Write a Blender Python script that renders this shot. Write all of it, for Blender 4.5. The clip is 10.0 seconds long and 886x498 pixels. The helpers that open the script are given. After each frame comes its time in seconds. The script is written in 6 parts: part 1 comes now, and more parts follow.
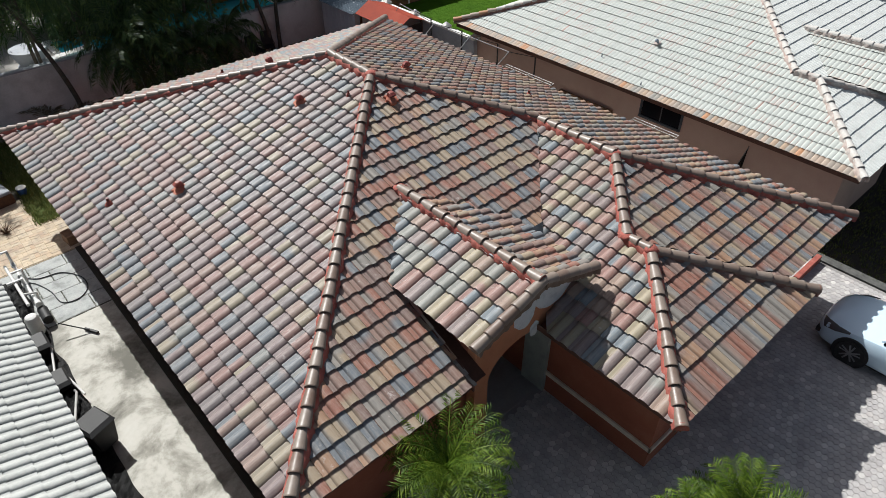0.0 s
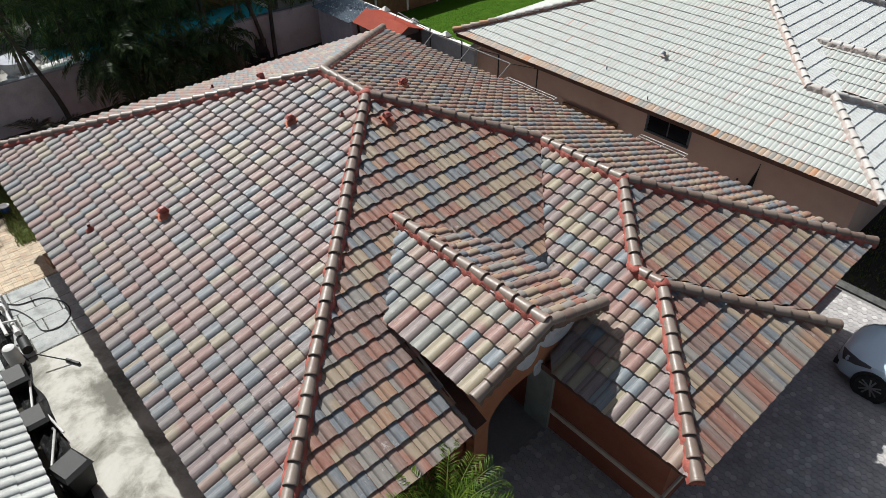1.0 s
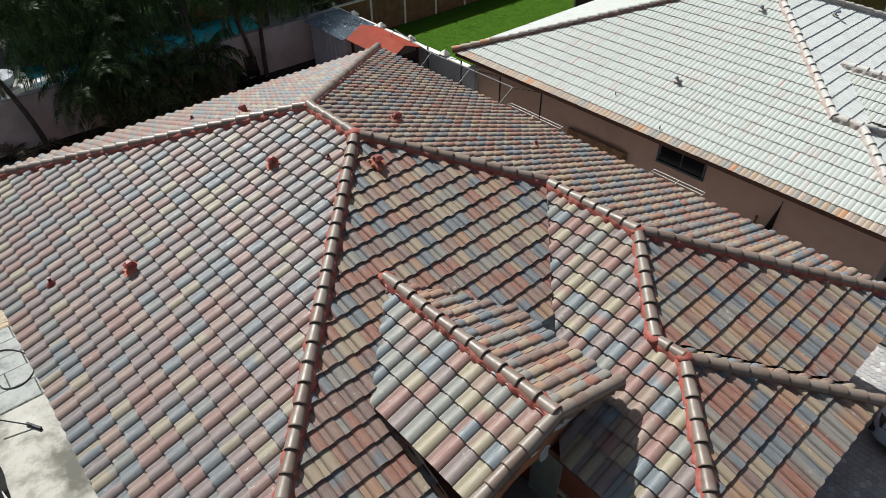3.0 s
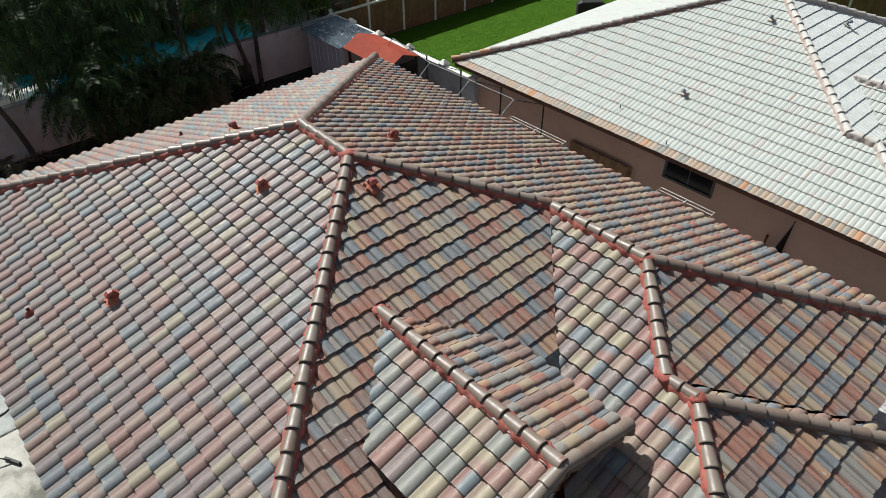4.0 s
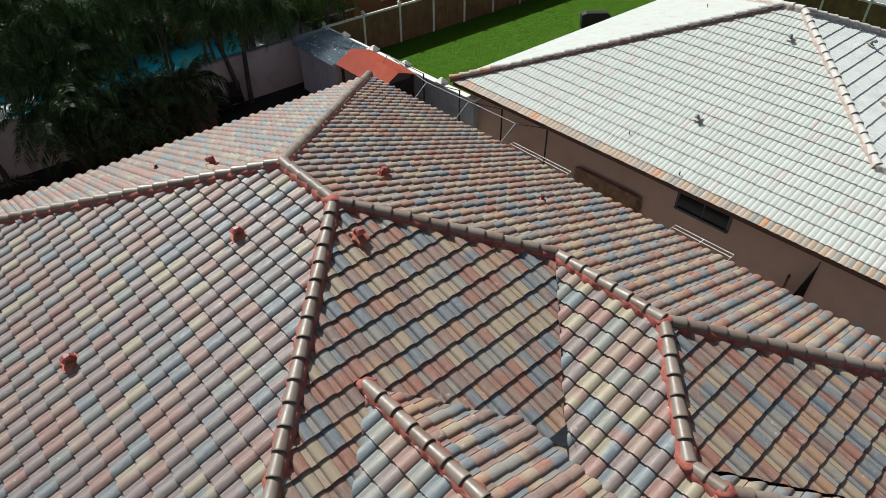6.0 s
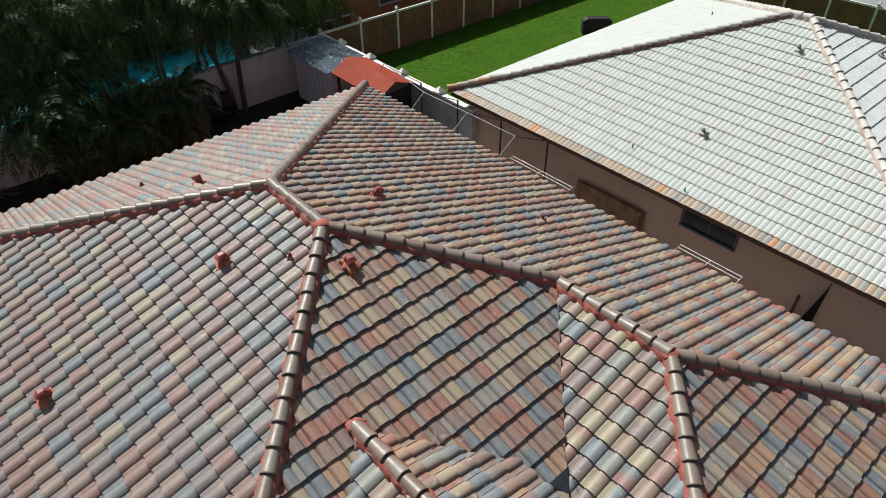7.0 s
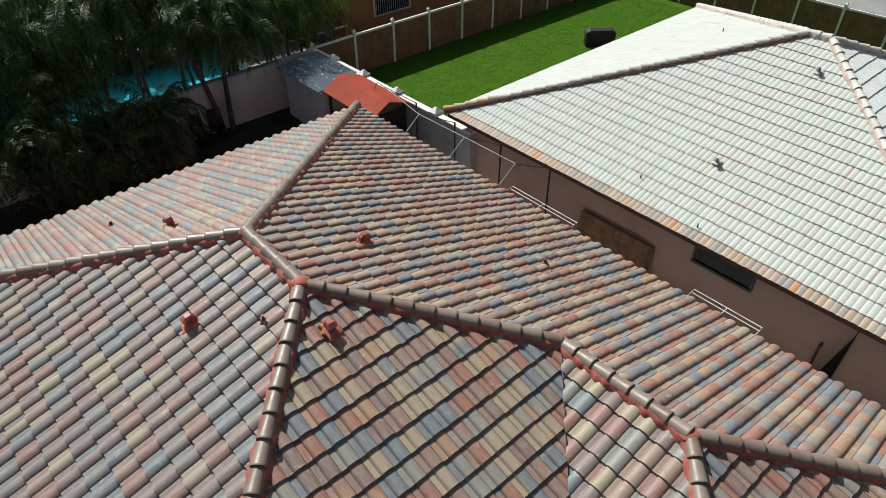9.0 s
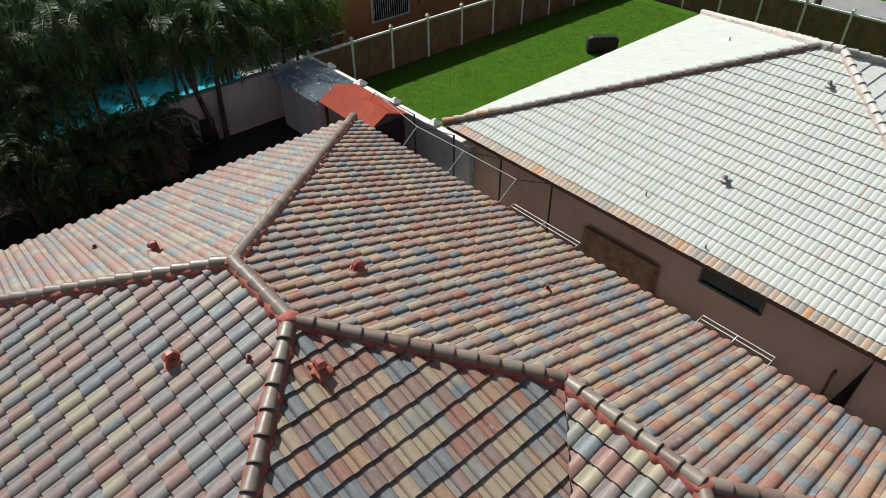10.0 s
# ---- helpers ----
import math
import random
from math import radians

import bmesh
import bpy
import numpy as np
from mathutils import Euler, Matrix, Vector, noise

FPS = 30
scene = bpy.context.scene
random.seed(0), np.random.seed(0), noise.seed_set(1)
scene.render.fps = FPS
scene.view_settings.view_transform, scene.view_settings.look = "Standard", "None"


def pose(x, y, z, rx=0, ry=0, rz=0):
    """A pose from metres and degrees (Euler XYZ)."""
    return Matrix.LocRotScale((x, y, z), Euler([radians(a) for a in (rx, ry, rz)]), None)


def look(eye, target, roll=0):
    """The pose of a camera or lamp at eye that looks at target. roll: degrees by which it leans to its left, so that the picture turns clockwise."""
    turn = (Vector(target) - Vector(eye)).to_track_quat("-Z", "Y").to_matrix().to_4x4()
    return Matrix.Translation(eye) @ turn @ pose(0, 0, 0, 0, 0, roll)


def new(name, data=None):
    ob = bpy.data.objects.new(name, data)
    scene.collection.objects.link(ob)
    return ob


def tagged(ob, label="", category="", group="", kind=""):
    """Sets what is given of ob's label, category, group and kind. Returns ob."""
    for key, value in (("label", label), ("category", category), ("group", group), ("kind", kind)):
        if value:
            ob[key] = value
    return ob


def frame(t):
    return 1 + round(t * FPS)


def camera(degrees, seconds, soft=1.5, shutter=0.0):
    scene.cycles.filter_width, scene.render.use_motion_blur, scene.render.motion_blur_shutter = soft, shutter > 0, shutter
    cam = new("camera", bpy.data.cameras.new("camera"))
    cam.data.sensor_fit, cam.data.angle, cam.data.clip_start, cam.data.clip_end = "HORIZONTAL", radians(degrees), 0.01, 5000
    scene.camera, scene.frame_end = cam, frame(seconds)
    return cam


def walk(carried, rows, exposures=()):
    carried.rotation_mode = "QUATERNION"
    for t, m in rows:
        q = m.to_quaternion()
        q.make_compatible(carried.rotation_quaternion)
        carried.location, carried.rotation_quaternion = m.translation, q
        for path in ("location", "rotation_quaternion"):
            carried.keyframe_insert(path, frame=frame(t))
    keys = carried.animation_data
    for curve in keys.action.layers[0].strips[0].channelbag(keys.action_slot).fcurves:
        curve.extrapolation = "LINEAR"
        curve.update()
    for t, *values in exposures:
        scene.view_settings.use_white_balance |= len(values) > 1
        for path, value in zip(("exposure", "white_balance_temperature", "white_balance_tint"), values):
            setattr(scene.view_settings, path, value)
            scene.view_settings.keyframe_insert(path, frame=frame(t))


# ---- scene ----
# House frame: x along the front eave, y along the side eave, z up from the paving.
cam = camera(68.81, 10.0, soft=0.8)
ROWS = [
    (0.0, -1.493, -5.209, 11.591, -38.922, -0.365, -41.437),
    (0.5, -1.155, -4.850, 11.592, -38.919, -0.371, -41.416),
    (1.0, -0.807, -4.500, 11.610, -38.915, -0.377, -41.395),
    (1.5, -0.475, -4.174, 11.629, -38.911, -0.383, -41.375),
    (2.0, -0.162, -3.863, 11.643, -38.907, -0.388, -41.354),
    (2.5, 0.134, -3.552, 11.657, -38.904, -0.394, -41.333),
    (4.0, 1.018, -2.645, 11.688, -38.892, -0.412, -41.271),
    (4.5, 1.298, -2.354, 11.687, -38.888, -0.417, -41.250),
    (5.0, 1.583, -2.070, 11.683, -38.885, -0.423, -41.230),
    (5.5, 1.873, -1.790, 11.682, -38.881, -0.429, -41.209),
    (7.0, 2.705, -1.034, 11.695, -38.870, -0.446, -41.147),
    (7.5, 2.978, -0.793, 11.692, -38.866, -0.452, -41.126),
    (8.0, 3.240, -0.543, 11.701, -38.862, -0.458, -41.105),
    (8.5, 3.511, -0.288, 11.711, -38.858, -0.464, -41.084),
    (9.0, 3.781, -0.029, 11.719, -38.854, -0.470, -41.064),
    (9.5, 4.042, 0.234, 11.729, -38.851, -0.476, -41.043),
    (10.0, 4.309, 0.495, 11.742, -38.847, -0.481, -41.022),
]
walk(cam, [(t, pose(x, y, z, 90 + tilt, 0, yaw) @ pose(0, 0, 0, 0, 0, lean)) for t, x, y, z, tilt, lean, yaw in ROWS],
     exposures=[(0.0, 0.30, 6400, 8.2), (5.0, 0.24, 6400, 4.2), (10.0, 0.26, 6510, 4.8)])

# ---- light: one high sun from behind the house, clear sky ----
SUN_DIR = Vector((0.045, 0.91, 1.0)).normalized()
world = bpy.data.worlds.new("sky")
scene.world = world
world.use_nodes = True
wn = world.node_tree.nodes
sky = wn.new("ShaderNodeTexSky")
sky.sky_type = "NISHITA"
sky.sun_disc = False
sky.dust_density = 3.0
sky.ozone_density = 0.6
sky.sun_elevation = math.asin(SUN_DIR.z)
sky.sun_rotation = math.atan2(SUN_DIR.x, SUN_DIR.y)
haze = wn.new("ShaderNodeHueSaturation")
haze.inputs["Saturation"].default_value = 0.72
world.node_tree.links.new(sky.outputs[0], haze.inputs["Color"])
world.node_tree.links.new(haze.outputs[0], wn["Background"].inputs["Color"])
wn["Background"].inputs["Strength"].default_value = 0.056
sun_data = bpy.data.lights.new("sun", "SUN")
sun_data.energy = 4.85
sun_data.angle = radians(0.55)
sun_data.color = (1.0, 0.985, 0.955)
sun = new("sun", sun_data)
sun.matrix_world = look(SUN_DIR * 60, (0, 0, 0))


# ---- material helpers ----
class Mat:
    """A small builder for node materials."""

    def __init__(self, name, rough=0.6, metal=0.0, spec=0.5):
        self.m = bpy.data.materials.new(name)
        self.m.use_nodes = True
        self.t = self.m.node_tree
        self.b = self.t.nodes["Principled BSDF"]
        self.b.inputs["Roughness"].default_value = rough
        self.b.inputs["Metallic"].default_value = metal
        self.b.inputs["Specular IOR Level"].default_value = spec

    def node(self, kind, **kw):
        n = self.t.nodes.new(kind)
        for k, v in kw.items():
            if k in n.inputs:
                n.inputs[k].default_value = v
        return n

    def link(self, a, b):
        self.t.links.new(a, b)

    def pos(self):
        return self.t.nodes.new("ShaderNodeNewGeometry").outputs["Position"]

    def noise(self, scale, detail=4.0, rough=0.55, vec=None, stretch=None):
        n = self.node("ShaderNodeTexNoise", Scale=scale, Detail=detail, Roughness=rough)
        src = vec if vec is not None else self.pos()
        if stretch:
            mp = self.t.nodes.new("ShaderNodeMapping")
            mp.inputs["Scale"].default_value = stretch
            self.link(src, mp.inputs["Vector"])
            src = mp.outputs[0]
        self.link(src, n.inputs["Vector"])
        return n.outputs["Fac"]

    def ramp(self, fac, stops, mode="LINEAR"):
        r = self.t.nodes.new("ShaderNodeValToRGB")
        r.color_ramp.interpolation = mode
        els = r.color_ramp.elements
        while len(els) < len(stops):
            els.new(0.5)
        for e, (p, c) in zip(els, stops):
            e.position = p
            e.color = c if not isinstance(c, (int, float)) else (c, c, c, 1)
        self.link(fac, r.inputs[0])
        return r.outputs[0]

    def mix(self, fac, a, b, mode="MIX"):
        n = self.t.nodes.new("ShaderNodeMix")
        n.data_type = "RGBA"
        n.blend_type = mode
        for k, v in ((0, fac), (6, a), (7, b)):
            if isinstance(v, (int, float)):
                n.inputs[k].default_value = v
            elif isinstance(v, tuple):
                n.inputs[k].default_value = v
            else:
                self.link(v, n.inputs[k])
        return n.outputs[2]

    def math(self, op, a, b=0.0):
        n = self.t.nodes.new("ShaderNodeMath")
        n.operation = op
        for k, v in ((0, a), (1, b)):
            if isinstance(v, (int, float)):
                n.inputs[k].default_value = v
            else:
                self.link(v, n.inputs[k])
        return n.outputs[0]

    def uv(self):
        """Across and along one tile, each from 0 to 1."""
        n = self.t.nodes.new("ShaderNodeSeparateXYZ")
        self.link(self.t.nodes.new("ShaderNodeUVMap").outputs[0], n.inputs[0])
        return n.outputs[0], n.outputs[1]

    def one_random(self):
        """A random value for each piece, whether it is an object or an island of one."""
        o = self.t.nodes.new("ShaderNodeObjectInfo").outputs["Random"]
        g = self.t.nodes.new("ShaderNodeNewGeometry").outputs["Random Per Island"]
        return self.math("FRACT", self.math("ADD", self.math("MULTIPLY", o, 7.31), g))

    def colour(self, c):
        if isinstance(c, tuple):
            self.b.inputs["Base Color"].default_value = c
        else:
            self.link(c, self.b.inputs["Base Color"])
        return self

    def rough(self, fac, lo, hi):
        r = self.ramp(fac, [(0.3, lo), (0.7, hi)])
        self.link(r, self.b.inputs["Roughness"])
        return self

    def bump(self, fac, strength=0.3, dist=0.01):
        n = self.node("ShaderNodeBump", Strength=strength, Distance=dist)
        self.link(fac, n.inputs["Height"])
        self.link(n.outputs[0], self.b.inputs["Normal"])
        return self


def blotchy(name, base, dark, light, scale=1.5, fine=30.0, rough=0.75, bump=0.25, dist=0.008, metal=0.0, spec=0.4):
    """Base colour with large stains and fine grain."""
    m = Mat(name, rough, metal, spec)
    big = m.noise(scale, 6, 0.65)
    small = m.noise(fine, 5, 0.6)
    c = m.ramp(big, [(0.28, dark), (0.5, base), (0.74, light)])
    c = m.mix(m.ramp(small, [(0.3, 0.0), (0.75, 0.45)]), c, dark)
    m.colour(c).bump(small, bump, dist)
    return m.m


# ---- roof tile materials ----
def blended_tile(name, stops, plain, split):
    """Concrete tile sprayed in two or three colours: the roll one, the pan often another, some with a second colour along the length."""
    m = Mat(name, 0.55, 0, 0.4)
    r1 = m.one_random()
    r2, r3, r4, r5 = (m.math("FRACT", m.math("MULTIPLY", r1, k)) for k in (37.7, 91.3, 57.1, 23.9))
    u, v = m.uv()
    roll = m.ramp(r1, stops, "CONSTANT")
    pan = m.mix(m.ramp(r5, [(0.0, 0.0), (plain, 1.0)], "CONSTANT"), roll, m.ramp(r2, stops, "CONSTANT"))
    wob = m.math("MULTIPLY", m.math("SUBTRACT", m.noise(5.0, 2.0, 0.5), 0.5), 0.35)
    c = m.mix(m.ramp(m.math("ADD", u, wob), [(0.24, 0.0), (0.54, 1.0)]), pan, roll)
    # a second colour from some height of the tile upwards
    f = m.math("SUBTRACT", m.math("ADD", v, m.math("MULTIPLY", wob, 2.2)), m.math("MULTIPLY", r3, split))
    c = m.mix(m.ramp(f, [(0.22, 0.0), (0.62, 0.9)]), c, m.ramp(r4, stops, "CONSTANT"))
    # thin dark line where the pan meets the roll
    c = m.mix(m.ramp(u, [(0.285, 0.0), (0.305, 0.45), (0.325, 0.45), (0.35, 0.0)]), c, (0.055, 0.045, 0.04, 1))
    # fine spray streaks down the tile
    cv = m.t.nodes.new("ShaderNodeCombineXYZ")
    m.link(m.math("ADD", m.math("MULTIPLY", u, 11.0), m.math("MULTIPLY", r1, 91.0)), cv.inputs[0])
    m.link(m.math("ADD", m.math("MULTIPLY", v, 1.3), m.math("MULTIPLY", r2, 47.0)), cv.inputs[1])
    streak = m.noise(1.0, 4, 0.6, vec=cv.outputs[0])
    c = m.mix(m.ramp(streak, [(0.42, 0.0), (0.72, 0.34)]), c, (0.36, 0.315, 0.27, 1))
    c = m.mix(m.ramp(streak, [(0.24, 0.30), (0.42, 0.0)]), c, (0.10, 0.072, 0.062, 1))
    wear = m.noise(1.1, 6, 0.7)
    c = m.mix(m.ramp(wear, [(0.56, 0.0), (0.8, 0.28)]), c, (0.15, 0.115, 0.10, 1))
    cloud = m.noise(13, 5, 0.65)
    c = m.mix(m.ramp(cloud, [(0.45, 0.0), (0.8, 0.22)]), c, (0.33, 0.30, 0.27, 1))
    # white salts where a course overlaps
    salt = m.math("MULTIPLY", m.ramp(m.noise(8.5, 4, 0.65), [(0.60, 0.0), (0.70, 1.0)]), m.ramp(m.noise(0.9, 2, 0.5), [(0.46, 0.0), (0.6, 0.6)]))
    c = m.mix(salt, c, (0.46, 0.42, 0.40, 1))
    pit = m.noise(23, 2, 0.5)
    c = m.mix(m.ramp(pit, [(0.22, 0.7), (0.27, 0.0)]), c, (0.06, 0.05, 0.045, 1))
    m.colour(c)
    grain = m.noise(110, 3, 0.6)
    m.rough(m.noise(7, 4), 0.48, 0.66).bump(grain, 0.18, 0.003)
    return m.m


def painted_tile():
    m = Mat("white_coated_tile", 0.7, 0, 0.25)
    r1 = m.one_random()
    r2 = m.math("FRACT", m.math("MULTIPLY", r1, 23.1))
    u, v = m.uv()
    c = m.ramp(r1, [(0.0, (0.452, 0.474, 0.447, 1)), (0.6, (0.482, 0.506, 0.479, 1)), (1.0, (0.436, 0.456, 0.430, 1))])
    # coating worn to pink clay in patches, most along the joints and the noses
    edge = m.math("MAXIMUM", m.ramp(u, [(0.80, 0.0), (0.95, 1.0)]), m.ramp(v, [(0.0, 0.7), (0.12, 0.0)]))
    worn = m.math("ADD", m.math("MULTIPLY", m.noise(1.7, 6, 0.7), 0.8), m.math("MULTIPLY", r2, 0.2))
    c = m.mix(m.ramp(worn, [(0.58, 0.0), (0.74, 0.45)]), c, (0.47, 0.38, 0.35, 1))
    c = m.mix(m.math("MULTIPLY", edge, m.ramp(worn, [(0.50, 0.0), (0.62, 0.75)])), c, (0.46, 0.26, 0.21, 1))
    bare = m.math("MULTIPLY", m.ramp(m.math("FRACT", m.math("MULTIPLY", r1, 61.7)), [(0.0, 0.0), (0.992, 0.7)], "CONSTANT"), m.ramp(u, [(0.55, 0.0), (0.7, 1.0)]))
    c = m.mix(bare, c, (0.46, 0.25, 0.20, 1))
    dirt = m.noise(9, 6, 0.7)
    c = m.mix(m.ramp(dirt, [(0.4, 0.0), (0.85, 0.35)]), c, (0.37, 0.385, 0.365, 1))
    m.colour(c).bump(m.noise(70, 4), 0.15, 0.004)
    return m.m


def bare_tile():
    m = Mat("bare_terracotta_tile", 0.65)
    c = m.ramp(m.one_random(), [(0.0, (0.36, 0.275, 0.215, 1)), (0.22, (0.30, 0.255, 0.215, 1)), (0.42, (0.40, 0.315, 0.25, 1)), (0.62, (0.26, 0.25, 0.225, 1)), (0.76, (0.37, 0.265, 0.185, 1)), (0.955, (0.44, 0.22, 0.11, 1))], "CONSTANT")
    c = m.mix(m.ramp(m.noise(11, 6, 0.7), [(0.45, 0.0), (0.75, 0.4)]), c, (0.38, 0.33, 0.29, 1))
    m.colour(c).bump(m.noise(70, 4), 0.2, 0.004)
    return m.m


def ridge_tile():
    m = Mat("brown_ridge_tile", 0.4, 0, 0.5)
    r1 = m.one_random()
    c = m.ramp(r1, [(0.0, (0.155, 0.104, 0.080, 1)), (0.5, (0.188, 0.142, 0.114, 1)), (1.0, (0.212, 0.170, 0.140, 1))])
    c = m.mix(m.ramp(m.noise(5, 5, 0.65), [(0.45, 0.0), (0.75, 0.45)]), c, (0.27, 0.23, 0.21, 1))
    m.colour(c).rough(m.noise(6, 4), 0.36, 0.54).bump(m.noise(90, 3), 0.15, 0.003)
    return m.m


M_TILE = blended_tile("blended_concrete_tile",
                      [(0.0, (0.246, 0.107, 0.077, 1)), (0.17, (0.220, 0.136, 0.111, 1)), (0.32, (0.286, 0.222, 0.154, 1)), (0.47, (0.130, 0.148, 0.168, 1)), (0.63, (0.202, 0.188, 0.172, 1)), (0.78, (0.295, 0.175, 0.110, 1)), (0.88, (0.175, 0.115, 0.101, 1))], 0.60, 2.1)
# Same tile by slope: mauve and pale put glancing sky light in the colours.
M_TILE_MAUVE = blended_tile("mauve_skylit_concrete_tile",
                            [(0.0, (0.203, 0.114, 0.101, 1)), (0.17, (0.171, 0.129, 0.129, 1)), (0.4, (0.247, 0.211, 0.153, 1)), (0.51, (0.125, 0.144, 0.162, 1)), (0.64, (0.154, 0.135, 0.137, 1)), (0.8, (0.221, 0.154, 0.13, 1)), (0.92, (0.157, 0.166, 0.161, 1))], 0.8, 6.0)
M_TILE_PALE = blended_tile("pale_skylit_concrete_tile",
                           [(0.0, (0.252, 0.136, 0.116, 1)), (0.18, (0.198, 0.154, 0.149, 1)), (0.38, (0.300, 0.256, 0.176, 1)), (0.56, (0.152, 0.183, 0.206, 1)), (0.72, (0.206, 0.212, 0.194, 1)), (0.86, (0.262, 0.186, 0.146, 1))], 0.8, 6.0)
# Same tile again for the rear; its pale sun glare is put into the stops.
M_TILE_ROSE = blended_tile("glare_rose_concrete_tile",
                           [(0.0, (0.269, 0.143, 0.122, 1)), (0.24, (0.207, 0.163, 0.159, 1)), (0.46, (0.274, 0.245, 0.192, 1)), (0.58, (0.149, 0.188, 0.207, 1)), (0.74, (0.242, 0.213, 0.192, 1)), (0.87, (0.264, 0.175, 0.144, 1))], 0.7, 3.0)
M_WHITE_TILE = painted_tile()
# Brighter copy of the white tile; missing sunlight is put into its colour.
M_FRONT_COAT = blotchy("brightened_white_roof_coat", (0.68, 0.70, 0.68, 1), (0.56, 0.565, 0.545, 1), (0.74, 0.755, 0.735, 1), 2.2, 35, 0.65, 0.2)
M_BARE_TILE = bare_tile()
M_RIDGE = ridge_tile()
M_MORTAR = blotchy("red_mortar", (0.37, 0.098, 0.074, 1), (0.20, 0.058, 0.048, 1), (0.47, 0.18, 0.145, 1), 5, 40, 0.8, 0.6, 0.012)
M_RAKE_BED = blotchy("brown_bedding_mortar", (0.17, 0.115, 0.085, 1), (0.10, 0.07, 0.05, 1), (0.24, 0.17, 0.13, 1), 5, 40, 0.8, 0.6, 0.012)
M_MORTAR_BROWN = blotchy("red_brown_mortar", (0.24, 0.125, 0.10, 1), (0.15, 0.085, 0.07, 1), (0.36, 0.25, 0.22, 1), 4, 40, 0.8, 0.6, 0.012)
M_MORTAR_PALE = blotchy("pale_pink_mortar", (0.48, 0.42, 0.385, 1), (0.38, 0.27, 0.235, 1), (0.53, 0.515, 0.49, 1), 3, 40, 0.8, 0.5, 0.012)
M_MORTAR_ROSE = blotchy("rose_mortar", (0.47, 0.385, 0.35, 1), (0.41, 0.265, 0.225, 1), (0.51, 0.475, 0.445, 1), 3, 40, 0.8, 0.5, 0.012)
M_GREY_TILE = blotchy("dirty_white_coated_tile", (0.43, 0.44, 0.42, 1), (0.27, 0.275, 0.26, 1), (0.50, 0.51, 0.49, 1), 1.8, 16, 0.7, 0.4)
M_PLASTER_DARK = blotchy("unpainted_grey_render", (0.33, 0.35, 0.31, 1), (0.24, 0.255, 0.225, 1), (0.40, 0.41, 0.37, 1), 3, 50, 0.9, 0.4)
M_WHITE_RIDGE = blotchy("white_coated_ridge", (0.50, 0.49, 0.465, 1), (0.41, 0.35, 0.315, 1), (0.56, 0.56, 0.535, 1), 2.6, 30, 0.7)
M_DECK = blotchy("roof_underlay", (0.05, 0.035, 0.03, 1), (0.03, 0.02, 0.018, 1), (0.08, 0.05, 0.04, 1))
M_STUCCO = blotchy("terracotta_stucco", (0.42, 0.17, 0.085, 1), (0.33, 0.125, 0.065, 1), (0.48, 0.215, 0.115, 1), 1.2, 60, 0.85, 0.5, 0.006)
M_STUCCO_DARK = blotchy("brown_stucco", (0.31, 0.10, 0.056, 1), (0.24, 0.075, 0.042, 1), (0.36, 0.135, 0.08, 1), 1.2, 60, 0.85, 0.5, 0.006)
M_CREAM = blotchy("cream_trim", (0.62, 0.52, 0.42, 1), (0.5, 0.4, 0.32, 1), (0.68, 0.6, 0.5, 1), 3, 50, 0.7)
M_PLASTER = blotchy("bare_grey_plaster", (0.62, 0.64, 0.65, 1), (0.42, 0.43, 0.44, 1), (0.64, 0.64, 0.63, 1), 4, 60, 0.9, 0.5)
M_FASCIA = blotchy("brown_fascia", (0.13, 0.06, 0.04, 1), (0.08, 0.04, 0.03, 1), (0.17, 0.08, 0.055, 1), 3, 40, 0.6)
M_VENT = blotchy("red_painted_metal", (0.27, 0.055, 0.045, 1), (0.14, 0.03, 0.025, 1), (0.50, 0.20, 0.17, 1), 11, 60, 0.5)
M_WINDOW_FRAME = blotchy("blue_grey_aluminium", (0.06, 0.07, 0.085, 1), (0.04, 0.045, 0.055, 1), (0.09, 0.10, 0.12, 1), 6, 50, 0.5)
M_NSTUCCO = blotchy("pinkish_brown_stucco", (0.52, 0.37, 0.30, 1), (0.45, 0.305, 0.247, 1), (0.57, 0.415, 0.345, 1), 0.8, 50, 0.9, 0.4, 0.006)


# ---- mesh helpers ----
def mesh_of(name, bm, material, smooth=False, angle=40):
    me = bpy.data.meshes.new(name)
    bm.normal_update()
    bm.to_mesh(me)
    bm.free()
    if material:
        me.materials.append(material)
    if smooth:
        me.polygons.foreach_set("use_smooth", [True] * len(me.polygons))
        me.set_sharp_from_angle(angle=radians(angle))
    return me


def part(name, bm, material, parent=None, label="", smooth=False, angle=40):
    """Links a bmesh as one mesh object under a thing or a part."""
    me = bm if isinstance(bm, bpy.types.Mesh) else mesh_of(name, bm, material, smooth, angle)
    ob = new(name, me)
    if parent is not None:
        ob.parent = parent
        ob.matrix_parent_inverse = Matrix.Identity(4)
    if label:
        ob["label"] = label
    return ob


def thing(name, label, category, m=None, group="", kind=""):
    ob = new(name)
    ob.empty_display_size = 0.2
    if m is not None:
        ob.matrix_world = m
    return tagged(ob, label, category, group, kind)


def solid(name, bm, material, label, category, kind="", group="", smooth=False, angle=40):
    return tagged(part(name, bm, material, None, "", smooth, angle), label, category, group, kind)


